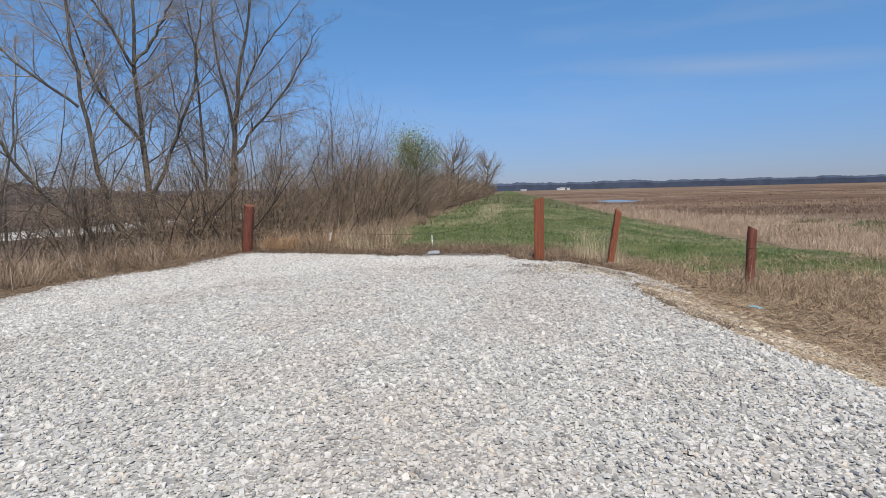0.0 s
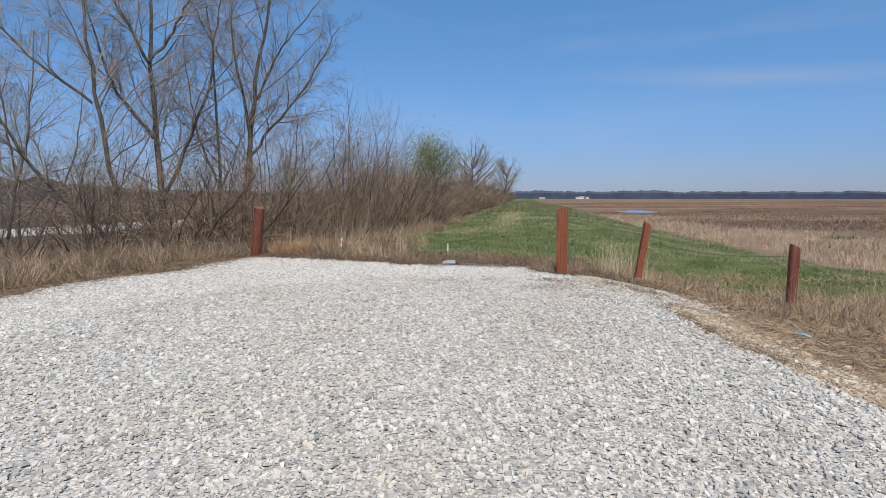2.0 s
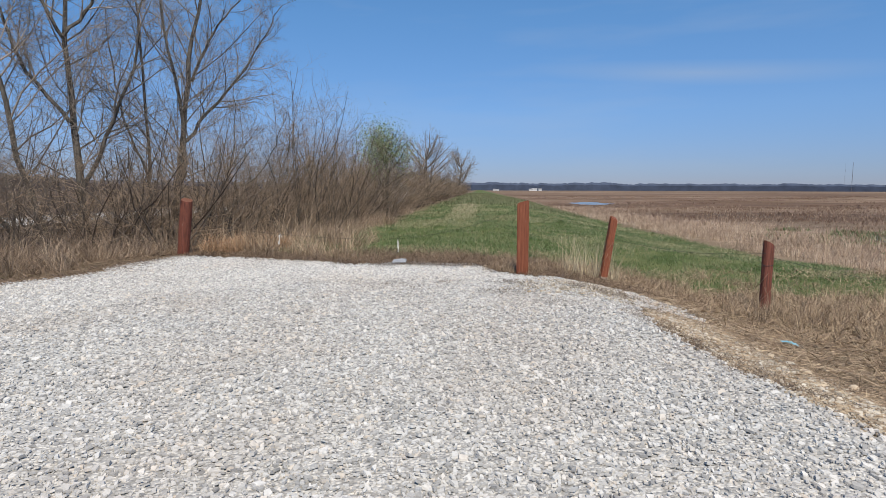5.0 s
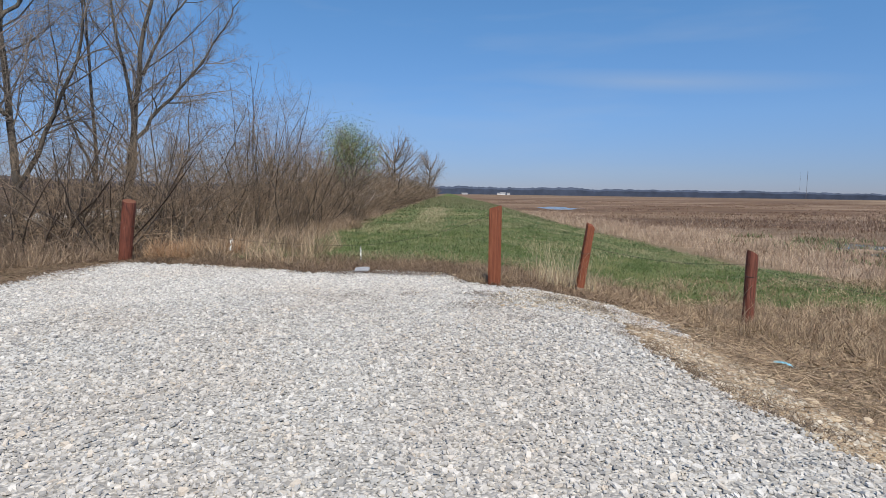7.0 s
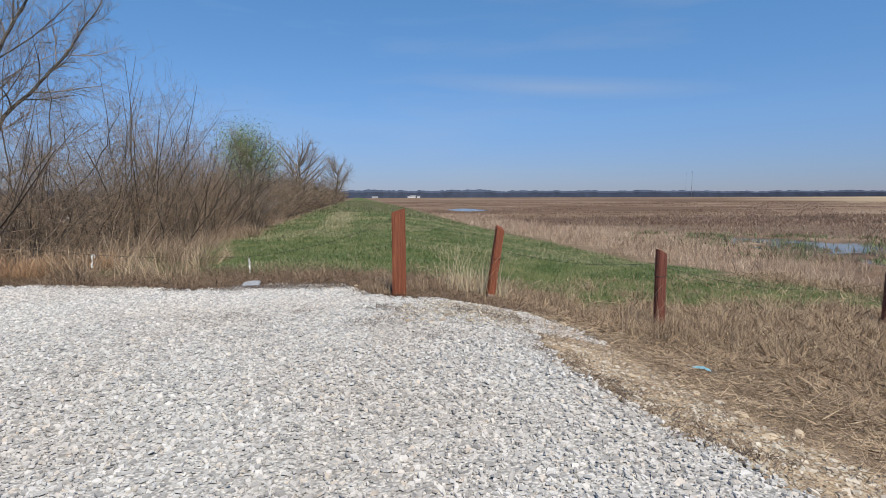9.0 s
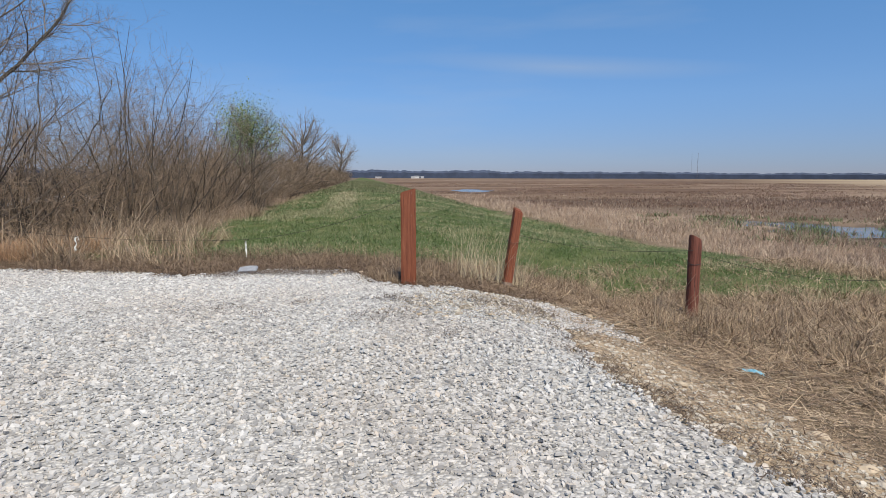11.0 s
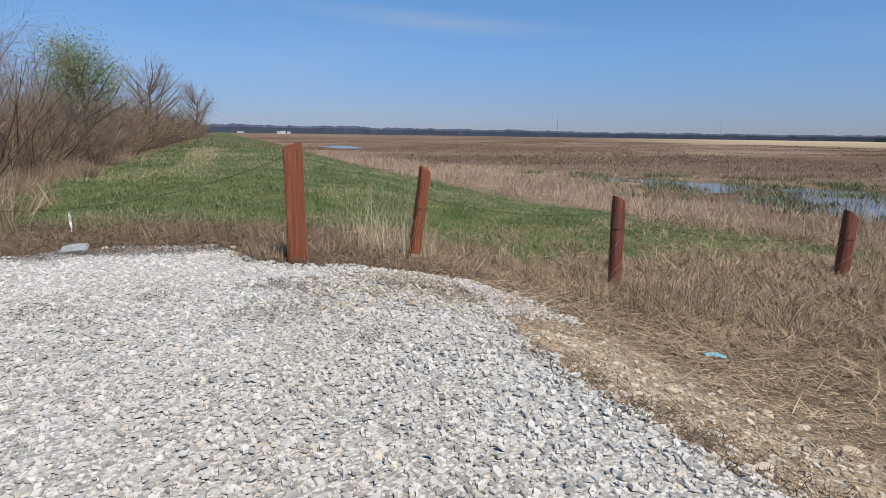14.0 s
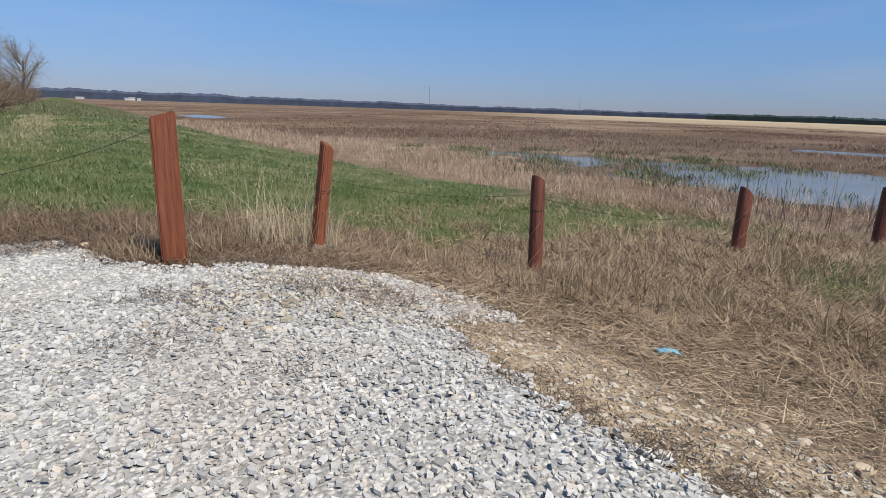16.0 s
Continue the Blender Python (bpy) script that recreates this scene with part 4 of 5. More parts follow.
def build_posts():
    g = "guard posts round the turnaround"
    a = square_post(-0.03, 0.04, height(0, 0) + 0.01, 0.185, 0.125, 1.155, -2.5, -0.3, -13, 0.055, M_POST)
    tagged(a, "upright red-brown stained square timber post beside the gravel", "post", g)
    rope("wire_tie", [(-0.096, 0.05, 1.03), (-0.097, -0.03, 1.02), (-0.10, -0.06, 1.035), (-0.13, 0.0, 1.03)], 0.004, M_WIRE, a, 4, 3)
    b = square_post(1.37, 0.26, height(1.37, 0.26), 0.115, 0.105, 1.11, -6, 11, 0, -0.02, M_POST, 0.06)
    tagged(b, "leaning red-brown square timber post with bare grey foot", "post", g)
    wrap(b, 0.085, 0.08, 0.70, 1.6)
    bm = bmesh.new()
    bmesh.ops.create_cube(bm, size=1)
    for v in bm.verts:
        v.co = Vector((v.co.x * 0.119, v.co.y * 0.109, 0.035 + v.co.z * 0.10))
    bmesh.ops.bevel(bm, geom=list(bm.edges), offset=0.008, segments=1, affect="EDGES")
    part("foot", bm, M_BARE, b, "bare weathered grey wood")
    c = round_post(3.5, -0.8, height(3.5, -0.8), 0.078, 1.04, -6, 5, 165, 0.035, M_POST_OLD)
    tagged(c, "weathered dark red round post in dead grass", "post", g)
    d = round_post(6.5, -1.77, height(6.5, -1.77), 0.088, 0.78, -2, 6, 150, 0.06, M_POST_OLD)
    tagged(d, "short leaning dark red post in dead grass", "post", g)
    e = round_post(9.35, -2.72, height(9.35, -2.72), 0.10, 0.88, 0, 4, 150, 0.03, M_POST_OLD)
    tagged(e, "dark red round post at the marsh side", "post", g)
    f = round_post(-6.43, 3.15, height(-6.43, 3.15), 0.118, 1.13, 0, 6, 120, 0.03, M_POST_OLD)
    tagged(f, "red-brown timber post in front of the shrubs", "post", g)
    for post, r, z in ((c, 0.082, 0.78), (d, 0.092, 0.55)):
        wrap(post, r, r, z, 1.3)
        for k in range(3):
            n, a0 = 9, k * 2.1
            rope("vine", [(math.cos(a0 + i * 0.55) * r * 1.08, math.sin(a0 + i * 0.55) * r * 1.08, 0.02 + i * (0.07 - 0.012 * k)) for i in range(n)], 0.003, M_STRAW, post, 3, 2)
    for pts in ([(-0.12, 0.07, 0.99), (-0.55, 0.42, 0.79), (-1.2, 0.92, 0.57), (-2.02, 1.5, 0.41), (-3.2, 1.78, 0.40), (-4.24, 2.0, 0.46), (-5.3, 2.6, 0.52), (-6.35, 3.1, 0.62)],
                [(1.55, 0.32, 0.50), (2.0, 0.12, 0.40), (2.6, -0.2, 0.32), (3.1, -0.55, 0.33), (3.5, -0.78, 0.36)],
                [(3.58, -0.78, 0.30), (4.3, -1.0, 0.12), (5.1, -1.3, 0.0), (5.9, -1.55, 0.0), (6.45, -1.75, 0.08)],
                [(6.6, -1.78, 0.06), (7.5, -2.1, -0.12), (8.4, -2.4, -0.13), (9.3, -2.7, 0.0)]):
        tagged(rope("wire", pts, 0.0024, M_WIRE), "slack dark fence wire strung between posts", "wire", "strands of fence wire")


# ---- trees and shrubs ----
class Sticks:
    """Collects tapering tubes."""

    def __init__(self, seed):
        self.v, self.f, self.n, self.r = [], {}, 0, random.Random(seed)

    def tube(self, pts, radii, k):
        pts = np.asarray(pts, float)
        m = len(pts)
        tang = np.gradient(pts, axis=0)
        tang /= np.linalg.norm(tang, axis=1)[:, None] + 1e-9
        ref = np.array([0.0, 0.0, 1.0]) if abs(tang[0, 2]) < 0.9 else np.array([1.0, 0.0, 0.0])
        s = np.cross(tang, ref)
        s /= np.linalg.norm(s, axis=1)[:, None] + 1e-9
        t = np.cross(tang, s)
        a = np.arange(k) * 2 * np.pi / k
        ring = pts[:, None] + np.asarray(radii)[:, None, None] * (np.cos(a)[None, :, None] * s[:, None] + np.sin(a)[None, :, None] * t[:, None])
        self.v.append(ring.reshape(-1, 3))
        i, j = np.arange(m - 1)[:, None] * k, np.arange(k)[None]
        q = np.stack([i + j, i + (j + 1) % k, i + k + (j + 1) % k, i + k + j], -1).reshape(-1, 4) + self.n
        self.f.setdefault(4, []).append(q)
        self.n += m * k

    def grow(self, p, d, length, radius, k, up=0.15, wob=0.12, seg=None, tip=0.3):
        """One crooked shoot; returns its points and radii."""
        r = self.r
        seg = seg or max(3, min(9, int(length / 0.5)))
        pts, d = [np.array(p, float)], np.array(d, float)
        d /= np.linalg.norm(d)
        for _ in range(seg):
            d = d + np.array([r.gauss(0, wob), r.gauss(0, wob), r.gauss(0, wob) + up])
            d /= np.linalg.norm(d)
            pts.append(pts[-1] + d * length / seg)
        radii = np.linspace(radius, radius * tip, seg + 1)
        self.tube(pts, radii, k)
        return pts, radii

    def side(self, d, spread):
        """A direction turned off d by about spread degrees."""
        r = self.r
        d = np.array(d, float) / np.linalg.norm(d)
        o = np.cross(d, [r.gauss(0, 1), r.gauss(0, 1), r.gauss(0, 1)])
        o /= np.linalg.norm(o) + 1e-9
        a = radians(spread * r.uniform(0.7, 1.3))
        return d * math.cos(a) + o * math.sin(a)

    def mesh(self, name, material):
        return np_mesh(name, np.concatenate(self.v), [np.concatenate(f) for f in self.f.values()], material, True)


def bough(limbs, twigs, pts, radii, level, length, start=0.25, count=8, up=0.06, spread=44, thin=0.0035, bends=2):
    """Side shoots along a limb, and twigs on those."""
    r = limbs.r
    n = len(pts) - 1
    for c in range(count):
        f = start + (1 - start) * (c + r.random()) / count
        i = min(int(f * n), n - 1)
        t = f * n - i
        p = pts[i] * (1 - t) + pts[i + 1] * t
        rad = (radii[i] * (1 - t) + radii[i + 1] * t)
        d = limbs.side(pts[i + 1] - pts[i], spread)
        ln = length * (1.15 - 0.6 * f) * r.uniform(0.55, 1.25)
        if level > 0:
            a, b = limbs.grow(p, d, ln, min(rad * 0.5, 0.0055 + 0.0092 * level), 4 if level > 1 else 3, up, 0.13, 5 if level > 1 else 2)
            bough(limbs, twigs, a, b, level - 1, ln * 0.5, 0.15, max(4, int(count * 0.72)), up, spread, thin, bends)
        else:
            twigs.grow(p, d, ln, min(rad * 0.5, thin * 1.6) + thin * 0.5, 3, up, 0.16, bends, 0.4)


def stick_tree(name, x, y, turn, stems, seed, label):
    """A bare tree. stems: rows of (points (sideways, up), lean away, radius, number of limbs)."""
    tree = new(name, None)
    tree.matrix_world = pose(x, y, float(height(x, y)) - 0.05, 0, 0, turn)
    crown = Sticks(seed + 1)
    r = random.Random(seed)
    for guide, away, rad, count in stems:
        gx, gz = zip(*guide)
        zs = np.linspace(gz[0], gz[-1], 15)
        side = np.interp(zs, gz, gx)
        side[1:-1] = (side[:-2] + 2 * side[1:-1] + side[2:]) / 4
        pts = [np.array([s + 0.03 * r.gauss(0, 1), away * (z - gz[0]) / (gz[-1] - gz[0]) + 0.05 * r.gauss(0, 1), z]) for s, z in zip(side, zs)]
        radii = np.linspace(rad * 0.78, rad * 0.10, 15) + 0.004
        if gz[0] <= 0:
            radii[0] *= 1.3
        stem = Sticks(seed)
        stem.tube(pts, radii, 9)
        ob = new("trunk" if gz[0] <= 0 else "limb", stem.mesh("trunk", M_BARK))
        ob.parent = tree
        bough(crown, crown, pts, radii, 2, (gz[-1] - gz[0]) * 0.30 + 0.6, 0.14, count + 5, 0.05, 44, 0.0027, 1)
    ob = tagged(new("crown", crown.mesh("crown", M_TWIG)), kind="stuff")
    ob.parent = tree
    return tagged(tree, label, "tree")


def build_trees():
    t = "bare grey tree with many thin limbs above the shrubs"
    stick_tree("tree", -11.6, 6.6, 28.9, [
        ([(0.55, 0.0), (0.4, 1.2), (0.1, 2.2), (-0.12, 3.1), (-0.25, 4.1), (-0.4, 5.3), (-0.52, 6.4), (-0.5, 7.4), (-0.7, 10.2)], 0.4, 0.11, 17),
        ([(0.45, 0.0), (-0.3, 1.0), (-1.3, 2.2), (-2.1, 3.25), (-2.5, 4.2), (-3.3, 5.8)], -0.6, 0.10, 15),
        ([(-0.45, 4.8), (-1.06, 5.3), (-1.7, 5.8), (-2.6, 6.8), (-3.2, 8.0)], 0.3, 0.05, 12)], 11, t)
    stick_tree("tree", -11.0, 8.0, 25.6, [
        ([(0.15, 0.0), (0.1, 1.4), (0.1, 2.3), (-0.03, 3.5), (-0.03, 5.0), (-0.08, 6.4), (0.0, 8.0), (0.1, 10.8)], 0.3, 0.15, 15),
        ([(-0.08, 6.2), (-0.72, 7.5), (-1.3, 8.4), (-1.7, 9.8)], -0.4, 0.06, 10),
        ([(-0.06, 6.3), (0.48, 7.2), (1.02, 8.1), (1.4, 9.8)], 0.4, 0.06, 10),
        ([(0.1, 2.1), (0.67, 3.3), (1.08, 4.5), (1.59, 5.5), (1.75, 7.2), (2.1, 9.0)], -0.6, 0.08, 13),
        ([(-0.05, 4.0), (-0.72, 4.9), (-1.26, 5.7), (-1.44, 6.7), (-1.9, 8.6)], 0.5, 0.07, 12)], 23, t)
    stick_tree("tree", -10.2, 10.4, 21.1, [
        ([(0.1, 0.0), (0.12, 1.3), (0.2, 3.4), (0.11, 5.0), (0.1, 6.0), (0.05, 7.4), (-0.1, 8.7), (-0.2, 10.5)], 0.2, 0.085, 11),
        ([(0.15, 2.4), (-0.35, 4.0), (-0.7, 5.5), (-0.9, 7.8)], 0.3, 0.05, 8)], 35, "slender bare grey tree among the shrubs")
    stick_tree("tree", -9.11, 10.74, 18.2, [
        ([(-0.35, 0.0), (-0.3, 1.3), (-0.07, 3.0), (0.17, 4.5), (0.21, 5.5), (0.32, 6.4), (0.57, 7.5), (0.95, 9.0), (1.1, 11.0)], 0.3, 0.16, 15),
        ([(-0.15, 0.0), (-0.05, 2.0), (0.1, 3.9), (0.0, 5.3), (-0.26, 6.4), (-0.44, 7.7), (-0.35, 10.2)], -0.2, 0.11, 14),
        ([(0.15, 3.6), (0.5, 4.15), (1.24, 5.1), (2.11, 6.2), (2.71, 7.2), (3.3, 8.4)], 0.2, 0.07, 15),
        ([(0.35, 5.6), (1.08, 7.2), (1.95, 8.3), (2.7, 9.3)], -0.3, 0.06, 11)], 47, t)
    stick_tree("tree", -16.5, 8.0, 40.0, [
        ([(0.0, 0.0), (-0.4, 2.0), (-0.9, 4.5), (-1.2, 9.0)], 0.3, 0.09, 14),
        ([(0.2, 0.0), (0.8, 2.5), (1.3, 5.0), (1.6, 8.0)], 0.3, 0.07, 13)], 59, t)
    stick_tree("tree", -17.5, 10.5, 35.0, [
        ([(0.0, 0.0), (-0.8, 2.0), (-2.0, 4.0), (-3.0, 7.0)], 0.3, 0.07, 13),
        ([(0.1, 0.0), (0.2, 2.5), (0.0, 5.0), (-0.3, 8.5)], 0.3, 0.07, 13),
        ([(0.2, 0.0), (1.2, 2.2), (2.0, 4.2), (2.4, 7.0)], -0.3, 0.06, 12)], 95, t)
    stick_tree("tree", -7.6, 9.2, 10.0, [
        ([(0.0, 0.0), (0.2, 1.4), (0.55, 2.9), (0.6, 5.0)], 0.2, 0.035, 12),
        ([(0.1, 0.6), (0.9, 1.8), (1.6, 2.7), (2.2, 4.2)], 0.2, 0.03, 12),
        ([(-0.1, 0.0), (-0.3, 1.8), (-0.35, 3.4), (-0.3, 5.2)], 0.2, 0.03, 12)], 71, "young bare tree with upright grey shoots")
    stick_tree("tree", -6.4, 11.5, 10.0, [
        ([(0.0, 0.0), (0.1, 1.6), (0.5, 3.0), (0.9, 4.6)], 0.2, 0.03, 11),
        ([(0.1, 0.4), (0.8, 1.6), (1.7, 2.6), (2.3, 3.6)], -0.2, 0.028, 11),
        ([(-0.1, 0.0), (-0.6, 1.6), (-0.9, 3.2), (-1.0, 4.4)], 0.2, 0.03, 11)], 83, "young bare tree with upright grey shoots")


def shrub_meshes(seed, stems, h, spread, level, count, rad, lean_most, thin, bark=None):
    main, fine = Sticks(seed), Sticks(seed + 50)
    r = main.r
    for _ in range(stems):
        a, o = r.uniform(0, 6.28), r.uniform(0, spread * 0.4)
        lean = r.uniform(0.05, lean_most)
        ln = h * r.uniform(0.5, 1.05)
        p, q = main.grow((math.cos(a) * o, math.sin(a) * o, 0), (math.cos(a) * lean, math.sin(a) * lean, 1), ln, rad * r.uniform(0.6, 1.3), 3, 0.02, 0.17, 5, 0.25)
        bough(fine, fine, p, q, level, ln * 0.38, 0.1, count, 0.04, 52, thin, 1)
    return main.mesh("stem", bark or M_OPEN), fine.mesh("crown", bark or M_SHRUB)


def plant_shrub(meshes, x, y, k, turn):
    ob = new("shrub", None)
    ob.matrix_world = pose(x, y, float(height(x, y)) - 0.03, 0, 0, turn) @ Matrix.Scale(k, 4)
    for name, me in zip(("stem", "crown"), meshes):
        tagged(new(name, me), kind="stuff").parent = ob
    tagged(ob, "leafless brown shrub of many thin stems", "shrub", "shrubs along the levee")


def build_shrubs():
    thick = [shrub_meshes(100 + i, 14, h, 1.9, 1, 7, 0.022, 1.0, 0.0052) for i, h in enumerate((3.2, 3.9, 2.6, 4.4))]
    tall = [shrub_meshes(120 + i, 8, h, 1.2, 1, 11, 0.020, 0.45, 0.0036) for i, h in enumerate((4.9, 5.6, 4.2))]
    far = [shrub_meshes(140 + i, 24, h, 2.4, 0, 14, 0.03, 0.9, 0.016) for i, h in enumerate((3.6, 4.4, 5.0))]
    loose = [shrub_meshes(160 + i, 10, h, 1.6, 1, 7, 0.022, 0.9, 0.0042, M_OPEN) for i, h in enumerate((3.0, 3.6, 4.2))]
    r = random.Random(5)
    y = 4.2
    while y < 32:
        for u in (-6.1, -7.4, -9.3):
            yy = y + r.uniform(-0.6, 0.6)
            xx = u + 0.139 * yy + r.gauss(0, 0.35)
            if not (yy < 7.5 and xx > -6.6):
                plant_shrub(r.choice(thick), xx, yy, r.uniform(0.8, 1.15) * (0.85 if u > -7 else 1), r.uniform(0, 360))
        if y > 7:
            plant_shrub(r.choice(tall), -7.3 + 0.139 * y + r.gauss(0, 0.8), y, r.uniform(0.8, 1.08), r.uniform(0, 360))
        y += 1.15
    for xx, yy, k in ((-9.6, 2.9, 0.75), (-11.0, 1.2, 0.7), (-10.6, 3.8, 0.9), (-12.4, 2.6, 0.8), (-14.0, 1.2, 0.9), (-8.6, 5.0, 0.95), (-12.8, 5.2, 0.9), (-9.2, 6.8, 1.0), (-11.8, 7.4, 1.0), (-14.6, 6.8, 0.9), (-11.4, 4.6, 1.0), (-8.3, 7.6, 1.1), (-10.3, 8.8, 1.1), (-13.4, 9.0, 1.0), (-9.8, 4.8, 0.9), (-12.2, 6.4, 1.0)):
        plant_shrub(r.choice(loose), xx, yy, k, r.uniform(0, 360))
    for xx, yy in ((-11.2, 3.6), (-9.6, 6.2), (-13.4, 3.0)):
        plant_shrub(tall[2], xx, yy, 0.85, r.uniform(0, 360))
    while y < 190:
        for u in (-6.8, -9.0):
            yy = y + r.uniform(-1, 1)
            plant_shrub(r.choice(far), u + 0.139 * yy + r.gauss(0, 0.7), yy, r.uniform(0.8, 1.15), r.uniform(0, 360))
        y += 1.8 + 0.02 * (y - 30)


def crown_tree(x, y, h, r0, seed, label, thin, leaves=0):
    tree = new("tree", None)
    tree.location = (x, y, float(height(x, y)) - 0.05)
    trunks, limbs = Sticks(seed), Sticks(seed + 1)
    r = random.Random(seed)
    pts, radii = trunks.grow((0, 0, 0), (0, 0, 1), h * 0.64, r0, 7, 0.2, 0.05, 7, 0.3)
    tips = []
    for i in range(26):
        f = r.uniform(0.2, 1.0)
        j = min(int(f * 7), 6)
        d = limbs.side((0, 0, 1), 74 - 34 * f)
        a, b = limbs.grow(pts[j], d, h * (0.60 - 0.26 * f), r0 * 0.4, 4, 0.08)
        bough(limbs, limbs, a, b, 1, h * 0.20, 0.12, 10, 0.05, 46, thin, 1)
        tips += [p for p in a[2:] if p[2] > h * 0.5 and np.hypot(p[0], p[1]) < h * 0.2]
    for name, s, mat in (("trunk", trunks, M_BARK), ("crown", limbs, M_TWIG)):
        new(name, s.mesh(name, mat)).parent = tree
    if leaves:
        g = np.random.default_rng(seed)
        c = np.array(tips)[g.integers(0, len(tips), leaves)] + g.normal(0, 0.38, (leaves, 3))
        n1, n2 = g.normal(0, 0.045, (2, leaves, 3))
        ob = new("foliage", np_mesh("foliage", np.stack([c - n1 * 0.36, c + n2 * 0.36, c + n1 * 0.36, c - n2 * 0.36], 1).reshape(-1, 3), [np.arange(leaves * 4).reshape(-1, 4)], M_BUD))
        tagged(ob, kind="stuff").parent = tree
    return tagged(tree, label, "tree")


def build_far_trees():
    crown_tree(-2.55, 20.0, 5.0, 0.10, 301, "small tree in pale green young leaf", 0.007, 8000)
    crown_tree(0.9, 52.0, 8.4, 0.2, 302, "bare rounded tree beyond the shrubs", 0.010)
    crown_tree(10.9, 118.0, 11.5, 0.28, 303, "bare rounded tree at the far end of the shrubs", 0.022)


# ---- distance ----
def build_distance():
    for name, a0, a1, dist, profile, mat, label, seed in (
            ("far_woods", -75, 110, 1500, ((-75, 18), (18, 18), (45, 12.5), (110, 12)), M_HAZED_WOODS, "distant belt of leafless woods on the horizon, haze blue in its colour", 1),
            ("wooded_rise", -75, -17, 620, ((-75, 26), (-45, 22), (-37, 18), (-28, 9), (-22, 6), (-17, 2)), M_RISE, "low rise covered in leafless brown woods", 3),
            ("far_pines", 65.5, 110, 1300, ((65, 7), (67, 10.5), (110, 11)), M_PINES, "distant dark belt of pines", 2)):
        n = 1500
        deg = np.linspace(a0, a1, n)
        az = np.radians(deg)
        g = np.random.default_rng(seed)
        rough = sum(amp * np.interp(np.linspace(0, 1, n), np.linspace(0, 1, k), g.uniform(-1, 1, k)) for k, amp in ((23, 0.10), (90, 0.09), (340, 0.08), (1100, 0.07)))
        top = np.interp(deg, *zip(*profile)) * (1 + rough)
        rows = []
        for dr, zz in ((0, -4 + 0 * top), (0, top * 0.7), (12, top), (60, top * 0.9), (60, -4 + 0 * top)):
            rows.append(np.stack([(dist + dr) * np.sin(az), (dist + dr) * np.cos(az), zz], 1))
        v = np.concatenate(rows)
        i = np.arange(n - 1)
        f = np.concatenate([np.stack([i + k * n, i + 1 + k * n, i + 1 + (k + 1) * n, i + (k + 1) * n], 1) for k in range(4)])
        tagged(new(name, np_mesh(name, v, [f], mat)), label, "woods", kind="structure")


def build_road():
    """The pale gravel road low on the far side of the shrubs."""
    line = np.array([(-80, -30), (-48, 6), (-37, 22), (-33, 33), (-30.5, 45), (-27, 60), (-20, 92), (-8, 160)], float)
    t = np.linspace(0, len(line) - 1, 90)
    cx, cy = np.interp(t, range(len(line)), line[:, 0]), np.interp(t, range(len(line)), line[:, 1])
    d = np.stack([np.gradient(cx), np.gradient(cy)], 1)
    d /= np.linalg.norm(d, axis=1)[:, None]
    rows = [np.stack([cx + d[:, 1] * o, cy - d[:, 0] * o, np.full(90, z)], 1) for o, z in ((-4.2, -1.45), (-3.0, -1.12), (0, -1.06), (3.0, -1.12), (4.2, -1.45))]
    i = np.arange(89)
    f = np.concatenate([np.stack([i + k * 90, i + 1 + k * 90, i + 1 + (k + 1) * 90, i + (k + 1) * 90], 1) for k in range(4)])
    tagged(new("road", np_mesh("road", np.concatenate(rows), [f[:, ::-1]], M_PAD, True)), "pale gravel road on a low bank beyond the shrubs", "road", kind="structure")


def stone_thing(x, y, r, flat, seed, label, material):
    """One larger angular stone."""
    bm = bmesh.new()
    bmesh.ops.create_icosphere(bm, subdivisions=2, radius=1)
    for v in bm.verts:
        n = 1 + 0.35 * noise.noise(v.co * 1.3 + Vector((seed * 3.1, seed, 0))) + 0.15 * noise.noise(v.co * 3 + Vector((seed, 0, 0)))
        v.co = Vector((round(v.co.x * n * 2.6) / 2.6 * 0.5 + v.co.x * n * 0.5, v.co.y * n * 0.75, max(v.co.z * n, -0.4) * flat)) * r
    ob = part("stone", bm, material)
    ob.matrix_world = pose(x, y, float(height(x, y)) + r * flat * 0.3, seed * 7 % 15 - 7, seed * 5 % 15 - 7, seed * 47 % 360)
    tagged(ob, label, "stone", "larger stones along the gravel's edge")


